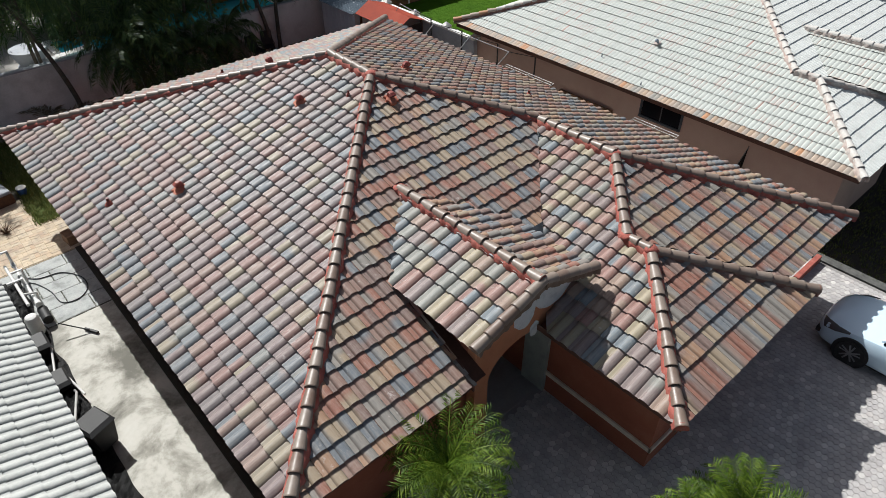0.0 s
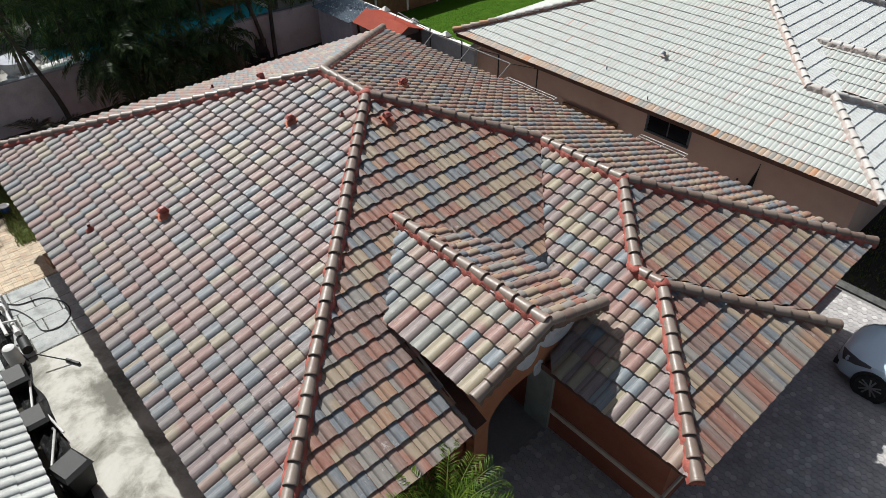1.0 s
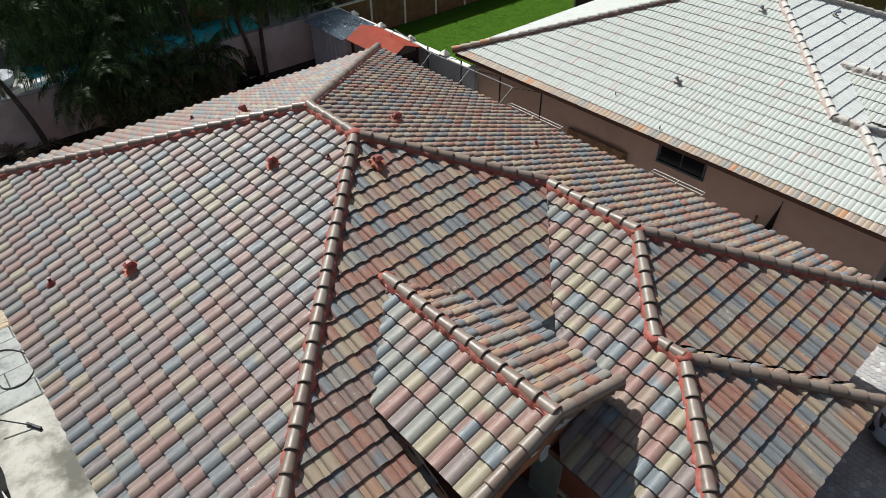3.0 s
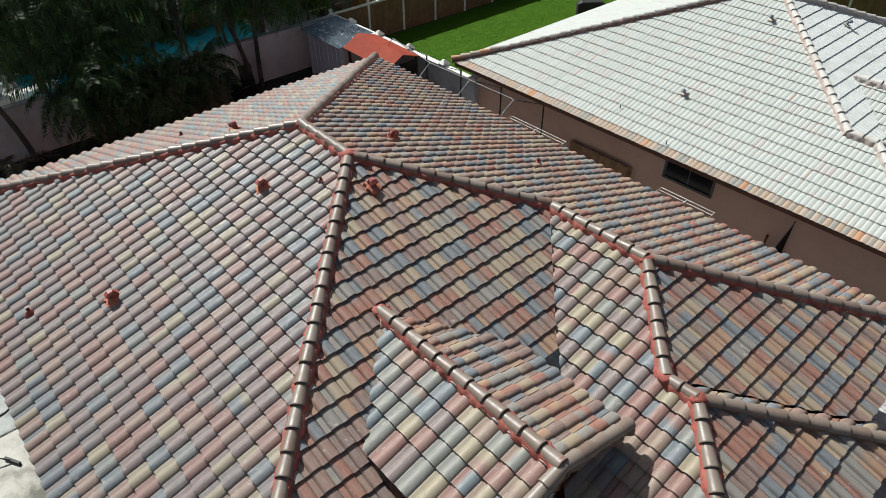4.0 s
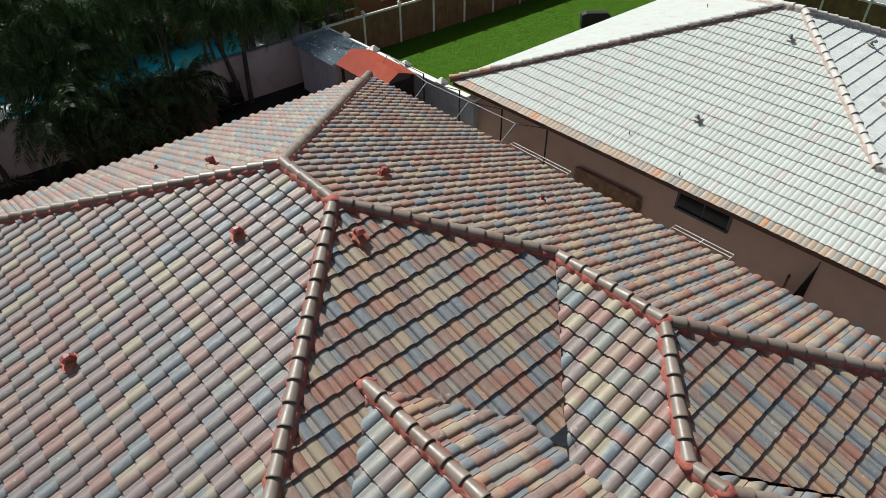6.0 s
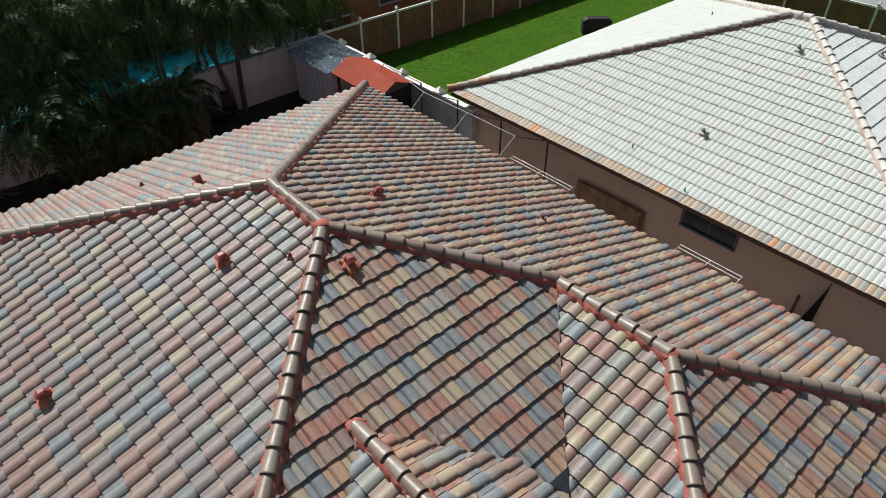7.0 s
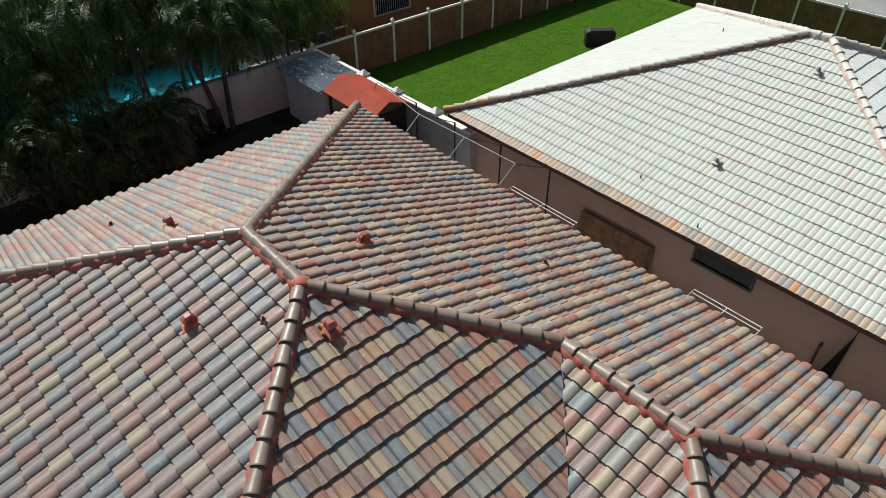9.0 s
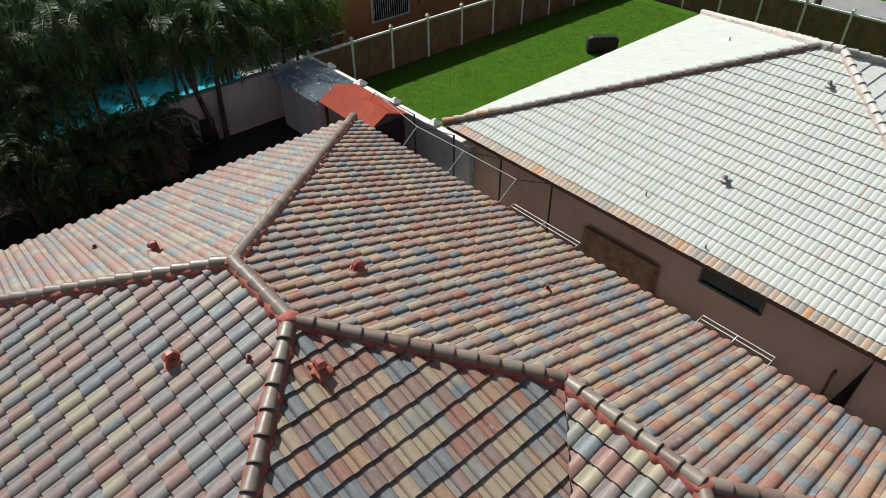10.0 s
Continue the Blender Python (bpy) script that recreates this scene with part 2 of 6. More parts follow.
def box(bm, x0, y0, z0, x1, y1, z1, bevel=0.0, m=None):
    g = bmesh.ops.create_cube(bm, size=1.0)
    mm = Matrix.Translation(((x0 + x1) / 2, (y0 + y1) / 2, (z0 + z1) / 2)) @ Matrix.Diagonal((abs(x1 - x0), abs(y1 - y0), abs(z1 - z0), 1))
    bmesh.ops.transform(bm, matrix=(m @ mm) if m else mm, verts=g["verts"])
    if bevel:
        es = list({e for v in g["verts"] for e in v.link_edges})
        bmesh.ops.bevel(bm, geom=es, offset=bevel, segments=2, profile=0.5, affect="EDGES")
    return bm


def boxm(*a, **k):
    return box(bmesh.new(), *a, **k)


def tube(bm, pts, radius, sides=8, cap=True):
    """A round tube along points; radius is a number or one for each point."""
    pts = [Vector(p) for p in pts]
    rad = radius if isinstance(radius, (list, tuple)) else [radius] * len(pts)
    rings = []
    for i, p in enumerate(pts):
        d = (pts[min(i + 1, len(pts) - 1)] - pts[max(i - 1, 0)]).normalized()
        side = d.cross(Vector((0, 0, 1))) if abs(d.z) < 0.95 else d.cross(Vector((1, 0, 0)))
        side.normalize()
        up = side.cross(d)
        rings.append([bm.verts.new(p + rad[i] * (math.cos(k * math.tau / sides) * side + math.sin(k * math.tau / sides) * up)) for k in range(sides)])
    for a, b in zip(rings, rings[1:]):
        for k in range(sides):
            bm.faces.new((a[k], a[(k + 1) % sides], b[(k + 1) % sides], b[k]))
    if cap:
        bm.faces.new(rings[0][::-1])
        bm.faces.new(rings[-1])
    return bm


def prism(bm, loop, z0, z1):
    """A plan loop (counter-clockwise) raised from z0 to z1."""
    lo = [bm.verts.new((x, y, z0)) for x, y in loop]
    hi = [bm.verts.new((x, y, z1)) for x, y in loop]
    n = len(loop)
    for i in range(n):
        bm.faces.new((lo[i], lo[(i + 1) % n], hi[(i + 1) % n], hi[i]))
    bm.faces.new(lo[::-1])
    bm.faces.new(hi)
    return bm


# ---- roof builder ----
EAVE = 2.5
PITCH = 0.363
COS = 1 / math.sqrt(1 + PITCH * PITCH)
NOSE, THICK, BASE = 0.040, 0.034, -0.048


class TileKind:
    """A roof tile's cross-section, cover width and exposed length."""

    def __init__(self, profile, width, exposed, nose=NOSE, thick=THICK):
        self.w, self.e = width, exposed
        v, f = [], []
        n = len(profile)
        for y, lift in ((0.0, nose), (exposed + 0.03, -nose * 0.03 / exposed)):
            v += [(x, y, z + lift + BASE) for x, z in profile]
        v += [(x, 0.020, z + nose - thick + BASE) for x, z in profile]
        for i in range(n - 1):
            f.append((i, i + 1, n + i + 1, n + i))
            f.append((2 * n + i, 2 * n + i + 1, i + 1, i))
        self.v, self.f = np.array(v), f

    def put_uv(self, me, local):
        """Across and along for every corner, from the points in the tile's own axes."""
        at = np.zeros(len(me.loops), dtype=np.int32)
        me.loops.foreach_get("vertex_index", at)
        uv = (np.asarray(local, dtype=np.float32)[:, :2] / (self.w, self.e))[at]
        me.uv_layers.new(name="UVMap").data.foreach_set("uv", uv.astype(np.float32).ravel())


S_TILE = TileKind([(-0.0042, -0.0120), (0.0012, -0.0070), (0.0036, 0.0060), (0.0151, 0.0065), (0.0331, 0.0045), (0.0542, 0.0015), (0.0752, -0.0010), (0.0888, -0.0015), (0.0957, 0.0030), (0.1017, 0.0140), (0.1090, 0.0270), (0.1204, 0.0385), (0.1370, 0.0475), (0.1595, 0.0535), (0.1836, 0.0555), (0.2077, 0.0535), (0.2318, 0.0475), (0.2528, 0.0385), (0.2709, 0.0280), (0.2859, 0.0155), (0.2965, 0.0030), (0.3019, -0.0120)], 0.301, 0.349)


def double_roll(w, h):
    pts = []
    for k in (0, 1):
        for u, z in ((0.0, 0.15), (0.02, 0.45), (0.10, 0.82), (0.22, 1.0), (0.34, 0.85), (0.43, 0.45), (0.50, 0.12)):
            pts.append(((k * 0.5 + u * 0.72) * w, z * h))
        pts.append(((k * 0.5 + 0.43) * w, 0.0))
    pts.append((1.012 * w, 0.0))
    return pts


ROMAN_TILE = TileKind([(-0.003, -0.006), (0.0, -0.004), (0.005, 0.003), (0.020, 0.0095), (0.046, 0.013), (0.076, 0.0125), (0.104, 0.008), (0.127, 0.002), (0.138, -0.002), (0.143, -0.005)], 0.142, 0.385, 0.025, 0.020)
WIDE_TILE = TileKind(double_roll(0.42, 0.040), 0.42, 0.40, 0.024, 0.02)


def tile_mesh(material, kind):
    me = bpy.data.meshes.new("tile")
    me.from_pydata([tuple(p) for p in kind.v], [], kind.f)
    kind.put_uv(me, kind.v)
    me.materials.append(material)
    me.polygons.foreach_set("use_smooth", [True] * len(me.polygons))
    me.set_sharp_from_angle(angle=radians(50))
    return me


def inside(px, py, poly):
    c = False
    for (x0, y0), (x1, y1) in zip(poly, poly[1:] + poly[:1]):
        if (y0 > py) != (y1 > py) and px < (x1 - x0) * (py - y0) / (y1 - y0) + x0:
            c = not c
    return c


def crosses(p, q, r):
    """Does the segment p-q enter the rectangle r = (x0, y0, x1, y1)?"""
    t0, t1 = 0.0, 1.0
    d = (q[0] - p[0], q[1] - p[1])
    for k in (0, 1):
        if abs(d[k]) < 1e-9:
            if p[k] < r[k] or p[k] > r[k + 2]:
                return False
        else:
            a, b = (r[k] - p[k]) / d[k], (r[k + 2] - p[k]) / d[k]
            t0, t1 = max(t0, min(a, b)), min(t1, max(a, b))
    return t0 < t1


def slope(owner, origin, along, plan, mats, name, label, near=None, shift=0.0, eave_mat=None, deck_mat=None, rng=random.Random(5), first=0.0, kind=S_TILE):
    """One plane of a roof. origin: a point of its eave; along: the eave's direction, with the slope rising to its left;
    plan: its corners in plan, counter-clockwise. near(x, y): where tiles are pieces of their own."""
    A = Vector((*along, 0.0)).normalized()
    U = Vector((-A.y, A.x, 0))
    up = (U + Vector((0, 0, PITCH))).normalized()
    N = A.cross(up)
    M = Matrix((A, up, N)).transposed().to_4x4()
    M.translation = origin
    o2 = Vector((origin[0], origin[1], 0))
    poly = []
    for x, y in plan:
        d = Vector((x, y, 0)) - o2
        poly.append((d.dot(A), d.dot(U) / COS))
    bm = bmesh.new()
    lo = [bm.verts.new(M @ Vector((a, b, -0.075))) for a, b in poly]
    hi = [bm.verts.new(M @ Vector((a, b, -0.055))) for a, b in poly]
    bm.faces.new(hi)
    bm.faces.new(lo[::-1])
    for i in range(len(poly)):
        j = (i + 1) % len(poly)
        bm.faces.new((lo[i], lo[j], hi[j], hi[i]))
    sl = part(name, bm, deck_mat or M_DECK, owner, label)
    me_full = tile_mesh(mats, kind)
    a0 = min(p[0] for p in poly)
    a1 = max(p[0] for p in poly)
    b1 = max(p[1] for p in poly)
    V, F, matidx, local = [], [], [], []
    loose = 1.0 if kind is S_TILE else 0.3
    for row in range(int((b1 - first) / kind.e) + 2):
        y0 = first + row * kind.e - 0.03
        for col in range(int((a0 - shift) / kind.w) - 1, int((a1 - shift) / kind.w) + 2):
            x0 = col * kind.w + shift
            base = -0.03 if row == 0 else y0
            fit = (first + kind.e) / kind.e if row == 0 else 1.0
            rect = (x0 - 0.005, base + 0.03, x0 + kind.w - 0.005, y0 + kind.e + 0.03)
            mid = inside((rect[0] + rect[2]) / 2, (rect[1] + rect[3]) / 2, poly)
            cut = [(p, q) for p, q in zip(poly, poly[1:] + poly[:1]) if crosses(p, q, rect) and abs(q[1] - p[1]) + abs(p[1]) > 1e-6]
            if not mid and not cut:
                continue
            wob = pose(x0 + rng.uniform(-0.003, 0.003), base + rng.uniform(-0.006, 0.006), rng.uniform(-0.003, 0.004) * loose, rng.uniform(-0.35, 0.35) * loose, rng.uniform(-0.5, 0.5) * loose, rng.uniform(-0.3, 0.3) * loose) @ Matrix.Diagonal((1, fit, 1, 1))
            if cut:
                bt = bmesh.new()
                vs = [bt.verts.new(wob @ Vector(p)) for p in kind.v]
                for fc in kind.f:
                    bt.faces.new([vs[k] for k in fc])
                for p, q in cut:
                    d = Vector((q[0] - p[0], q[1] - p[1], 0)).normalized()
                    bmesh.ops.bisect_plane(bt, geom=list(bt.verts) + list(bt.edges) + list(bt.faces), plane_co=(p[0], p[1], 0), plane_no=(d.y, -d.x, 0), clear_outer=True)
                if bt.faces:
                    k0 = len(V)
                    bt.verts.index_update()
                    V += [tuple(M @ v.co) for v in bt.verts]
                    back = wob.inverted()
                    local += [tuple(back @ v.co) for v in bt.verts]
                    F += [tuple(k0 + v.index for v in fc.verts) for fc in bt.faces]
                    matidx += [1 if (eave_mat and row == 0) else 0] * len(bt.faces)
                bt.free()
                continue
            w = M @ wob
            c = w @ Vector((kind.w / 2, kind.e / 2, 0))
            if near and near(c.x, c.y):
                t = part("tile", me_full, None, sl)
                t.matrix_world = w
                continue
            k0 = len(V)
            V += [tuple(w @ Vector(p)) for p in kind.v]
            local += [tuple(p) for p in kind.v]
            F += [tuple(k0 + k for k in fc) for fc in kind.f]
            matidx += [1 if (eave_mat and row == 0) else 0] * len(kind.f)
    me = bpy.data.meshes.new("tile_field")
    me.from_pydata(V, [], F)
    kind.put_uv(me, local)
    me.materials.append(mats)
    if eave_mat:
        me.materials.append(eave_mat)
        me.polygons.foreach_set("material_index", matidx)
    me.polygons.foreach_set("use_smooth", [True] * len(me.polygons))
    me.set_sharp_from_angle(angle=radians(50))
    tagged(part("tile_field", me, None, sl), kind="stuff")
    return sl


def cap_mesh(material, r0=0.098, r1=0.118, length=0.40):
    """One half-round ridge tile, its wide nose at y = 0, reaching back along +y."""
    bm = bmesh.new()
    k = 11
    rings = []
    for y, r, lift in ((0.0, r1, 0.026), (0.012, r1 + 0.003, 0.028), (0.03, r1, 0.026), (length, r0, 0.0), (0.006, r1 - 0.022, 0.026), (0.16, r1 - 0.028, 0.014)):
        rings.append([bm.verts.new((-r * math.cos(math.pi * i / (k - 1)) * 1.0, y, r * 0.92 * math.sin(math.pi * i / (k - 1)) + lift - 0.02)) for i in range(k)])
    for a, b in ((0, 1), (1, 2), (2, 3)):
        for i in range(k - 1):
            bm.faces.new((rings[a][i], rings[a][i + 1], rings[b][i + 1], rings[b][i]))
    for a, b in ((4, 0), (5, 4)):
        for i in range(k - 1):
            bm.faces.new((rings[a][i], rings[a][i + 1], rings[b][i + 1], rings[b][i]))
    return mesh_of("ridge_tile", bm, material, True, 50)


def cap_line(owner, p0, p1, cap, mortar, mortar_name="mortar", lift=0.03, step=0.352, wide=0.148, rng=random.Random(9), skip=0.0, bare=False, plug=False):
    """Ridge tiles from p0 (low end, or the nose end) to p1, bedded in mortar."""
    p0, p1 = Vector(p0), Vector(p1)
    d = (p1 - p0)
    L = d.length
    d.normalize()
    side = d.cross(Vector((0, 0, 1))).normalized()
    up = side.cross(d)
    n = max(1, round((L - skip) / step))
    st = (L - skip) / n
    for i in range(n):
        c = p0 + d * (skip + i * st) + up * (lift + rng.uniform(-0.003, 0.003))
        m = Matrix((side, d, up)).transposed().to_4x4()
        m.translation = c
        t = part("ridge_tile", cap, None, owner)
        t.matrix_world = m @ pose(rng.uniform(-0.004, 0.004), 0, 0, rng.uniform(-0.5, 0.5), rng.uniform(-2, 2), rng.uniform(-0.8, 0.8))
    if plug:
        bm = bmesh.new()
        q = p0 + d * 0.004 + up * (lift + 0.004)
        rim = [q + side * (0.112 * math.cos(math.pi * i / 14)) + up * (0.108 * math.sin(math.pi * i / 14)) for i in range(15)]
        rim += [q - side * 0.112 - up * 0.09, q + side * 0.112 - up * 0.09]
        fr, bk = [bm.verts.new(p) for p in rim], [bm.verts.new(p + d * 0.05) for p in rim]
        bm.faces.new(fr)
        bm.faces.new(bk[::-1])
        for i in range(17):
            bm.faces.new((fr[i], bk[i], bk[(i + 1) % 17], fr[(i + 1) % 17]))
        bmesh.ops.recalc_face_normals(bm, faces=bm.faces)
        part("end_plug", bm, mortar, owner, "red mortar end plug")
    # mortar bed with an uneven foot
    bm = bmesh.new()
    k = max(4, int(L / 0.05))
    rows = []
    for i in range(k + 1):
        q = p0 + d * (L * i / k)
        wl = wide + 0.050 * noise.noise((q * 7.0)) + 0.020 * noise.noise(q * 19.0)
        wr = wide + 0.050 * noise.noise((q * 7.0 + Vector((31, 7, 3)))) + 0.020 * noise.noise(q * 19.0 + Vector((3, 1, 9)))
        if bare:
            wl, wr = 0.104, 0.094
        rows.append([bm.verts.new(q - side * wl + up * (-0.085)), bm.verts.new(q - side * (wl - 0.015) + up * (0.015 + 0.02 * noise.noise(q * 11))), bm.verts.new(q - side * 0.085 + up * (lift + 0.035)),
                     bm.verts.new(q + side * 0.085 + up * (lift + 0.035)), bm.verts.new(q + side * (wr - 0.015) + up * (0.015 + 0.02 * noise.noise(q * 13))), bm.verts.new(q + side * wr + up * (-0.085))])
    for a, b in zip(rows, rows[1:]):
        for i in range(5):
            bm.faces.new((a[i], b[i], b[i + 1], a[i + 1]))
    bm.faces.new(rows[0])
    bm.faces.new(rows[-1][::-1])
    return part(mortar_name, bm, mortar, owner, "", True, 60)


def lump(owner, at, r, material, name="mortar", rng=random.Random(3)):
    """A hand-packed lump of mortar where ridges meet."""
    bm = bmesh.new()
    bmesh.ops.create_icosphere(bm, subdivisions=3, radius=1.0)
    for v in bm.verts:
        q = v.co.copy()
        k = 1 + 0.22 * noise.noise(q * 1.7 + Vector(at)) + 0.10 * noise.noise(q * 5 + Vector(at))
        v.co = Vector((q.x * r * k, q.y * r * k, q.z * r * 0.62 * k)) + Vector(at)
    return part(name, bm, material, owner, "", True, 80)


# ---- ground materials ----
M_SOIL = blotchy("dark_soil", (0.035, 0.03, 0.022, 1), (0.018, 0.016, 0.012, 1), (0.06, 0.05, 0.035, 1), 0.8, 12, 0.95, 0.6, 0.03)
def washed_concrete():
    m = Mat("half_washed_concrete", 0.8, 0, 0.35)
    n1 = m.node("ShaderNodeTexNoise", Scale=0.75, Detail=9.0, Roughness=0.66, Distortion=0.35)
    m.link(m.pos(), n1.inputs["Vector"])
    c = m.ramp(n1.outputs["Fac"], [(0.36, (0.13, 0.125, 0.105, 1)), (0.46, (0.29, 0.28, 0.245, 1)), (0.54, (0.46, 0.445, 0.40, 1)), (0.66, (0.52, 0.51, 0.47, 1))])
    n2 = m.node("ShaderNodeTexNoise", Scale=2.4, Detail=7.0, Roughness=0.7, Distortion=0.3)
    m.link(m.pos(), n2.inputs["Vector"])
    c = m.mix(m.ramp(n2.outputs["Fac"], [(0.5, 0.0), (0.75, 0.6)]), c, (0.22, 0.21, 0.18, 1))
    m.colour(c).bump(m.noise(40, 4), 0.2, 0.005)
    return m.m


M_CONCRETE = washed_concrete()
M_GREY_PAVER = blotchy("grey_slab", (0.40, 0.415, 0.41, 1), (0.20, 0.21, 0.20, 1), (0.50, 0.51, 0.49, 1), 2.6, 25, 0.85, 0.3)


def paver_mat(name, stops, rough=0.8, stain=3.1):
    m = Mat(name, rough)
    c = m.ramp(m.one_random(), stops)
    c = m.mix(m.ramp(m.noise(0.9, 6, 0.7), [(0.45, 0.0), (0.8, 0.4)]), c, (0.16, 0.15, 0.14, 1))
    c = m.mix(m.ramp(m.noise(stain, 6, 0.75), [(0.46, 0.0), (0.72, 0.55)]), c, (0.15, 0.145, 0.15, 1))
    c = m.mix(m.ramp(m.noise(14, 4, 0.6), [(0.60, 0.0), (0.78, 0.3)]), c, (0.55, 0.53, 0.5, 1))
    m.colour(c).bump(m.noise(60, 4), 0.3, 0.004)
    return m.m


M_BEIGE_PAVER = paver_mat("beige_paver", [(0, (0.48, 0.38, 0.26, 1)), (0.5, (0.56, 0.46, 0.33, 1)), (1, (0.50, 0.36, 0.24, 1))])
M_DRIVE_PAVER = paver_mat("driveway_paver", [(0, (0.42, 0.40, 0.395, 1)), (0.6, (0.46, 0.438, 0.43, 1)), (0.72, (0.38, 0.36, 0.355, 1)), (0.84, (0.47, 0.435, 0.42, 1)), (0.90, (0.55, 0.525, 0.505, 1)), (1, (0.60, 0.58, 0.555, 1))])
M_GRAVEL_JOINT = blotchy("crumbly_joint", (0.10, 0.10, 0.085, 1), (0.05, 0.05, 0.04, 1), (0.62, 0.62, 0.58, 1), 7, 45, 0.95, 0.8, 0.02)
M_BEIGE_JOINT = blotchy("beige_joint_sand", (0.36, 0.29, 0.20, 1), (0.25, 0.20, 0.14, 1), (0.42, 0.34, 0.25, 1), 2, 30, 0.95)
M_DRIVE_JOINT = blotchy("driveway_joint_sand", (0.30, 0.285, 0.275, 1), (0.20, 0.19, 0.185, 1), (0.36, 0.345, 0.335, 1), 1.2, 30, 0.95)


def grass_mat(name, a, b, c):
    m = Mat(name, 0.9, 0, 0.04)
    col = m.ramp(m.noise(1.3, 7, 0.7), [(0.25, a), (0.5, b), (0.8, c)])
    col = m.mix(m.ramp(m.noise(45, 4, 0.7), [(0.35, 0.0), (0.75, 0.35)]), col, a)
    m.colour(col).bump(m.noise(60, 5, 0.7), 0.5, 0.03)
    return m.m


M_LAWN = grass_mat("lawn_turf", (0.037, 0.088, 0.008, 1), (0.053, 0.120, 0.010, 1), (0.074, 0.146, 0.014, 1))
M_WEEDS = grass_mat("weedy_grass", (0.05, 0.07, 0.02, 1), (0.10, 0.13, 0.045, 1), (0.17, 0.17, 0.08, 1))


def sheet(name, x0, y0, x1, y1, z, material, label, category, thick=0.06):
    return solid(name, boxm(x0, y0, z - thick, x1, y1, z), material, label, category, "structure")


M_PATH = blotchy("pale_path_concrete", (0.42, 0.40, 0.36, 1), (0.3, 0.285, 0.255, 1), (0.5, 0.48, 0.44, 1), 0.9, 25, 0.85)
# ground sheet with gentle unevenness far off
bm = bmesh.new()
box(bm, -400, -400, -0.4, 400, 400, -0.012)
solid("ground", bm, M_SOIL, "dark bare soil round the houses", "ground", "structure")
sheet("pavement_1", -1.62, -12.0, 0.9, 9.74, 0.0, M_CONCRETE, "stained pale concrete slab beside the house", "pavement")
# Low dark strip painted in for the deep shade below the side eave.
solid("planting_bed", boxm(0.19, -0.4, -0.01, 0.9, 12.6, 0.075, 0.02), M_SOIL, "dark strip standing in for the shade along the wall under the eave", "planting bed", "structure")
sheet("pavement_2", -2.6, 9.75, 0.7, 12.62, 0.003, M_GRAVEL_JOINT, "grey slab paving with crumbly pale joints", "pavement")
sheet("pavement_3", -5.0, 12.63, 0.7, 16.4, -0.004, M_BEIGE_JOINT, "beige paver patio in basket pattern", "pavement")
# Unseen pale floor, added to bounce sun onto the neighbour's side wall.
sheet("pavement_5", 13.3, 0.41, 16.6, 15.0, -0.004, M_PATH, "pale concrete path added between the two houses to bounce sunlight", "pavement")
sheet("porch_floor", 3.0, 0.401, 7.2, 3.4, 0.012, M_DRIVE_JOINT, "grey paved porch floor under the entry arch", "floor")
sheet("pavement_4", 0.9, -12.0, 15.4, 0.4, -0.002, M_DRIVE_JOINT, "grey paver driveway partly in the roof's shade", "pavement")


def pavers(owner, cells, material, h=0.05, z=0.0, gap=0.006, limit=300, seed=4):
    """Paving pieces from plan loops; the first ones are objects of their own, the rest one field."""
    rng = random.Random(seed)
    V, F = [], []
    made = 0
    for loop in cells:
        cx = sum(p[0] for p in loop) / len(loop)
        cy = sum(p[1] for p in loop) / len(loop)
        zz = z + rng.uniform(-0.003, 0.003)
        sc = []
        for x, y in loop:
            d = Vector((cx - x, cy - y, 0))
            d = d * (gap / max(d.length, 1e-6))
            sc.append((x + d.x, y + d.y))
        n = len(sc)
        vv = [(x, y, zz - h) for x, y in sc] + [(x, y, zz - 0.004) for x, y in sc] + [(x + (cx - x) * 0.05, y + (cy - y) * 0.05, zz) for x, y in sc]
        ff = []
        for i in range(n):
            j = (i + 1) % n
            ff += [(i, j, n + j, n + i), (n + i, n + j, 2 * n + j, 2 * n + i)]
        ff.append(tuple(range(2 * n, 3 * n)))
        if made < limit:
            me = bpy.data.meshes.new("paver")
            me.from_pydata(vv, [], ff)
            me.materials.append(material)
            part("paver", me, None, owner)
            made += 1
        else:
            k = len(V)
            V += vv
            F += [tuple(k + i for i in f) for f in ff]
    if V:
        me = bpy.data.meshes.new("paver_field")
        me.from_pydata(V, [], F)
        me.materials.append(material)
        tagged(part("paver_field", me, None, owner), kind="stuff")


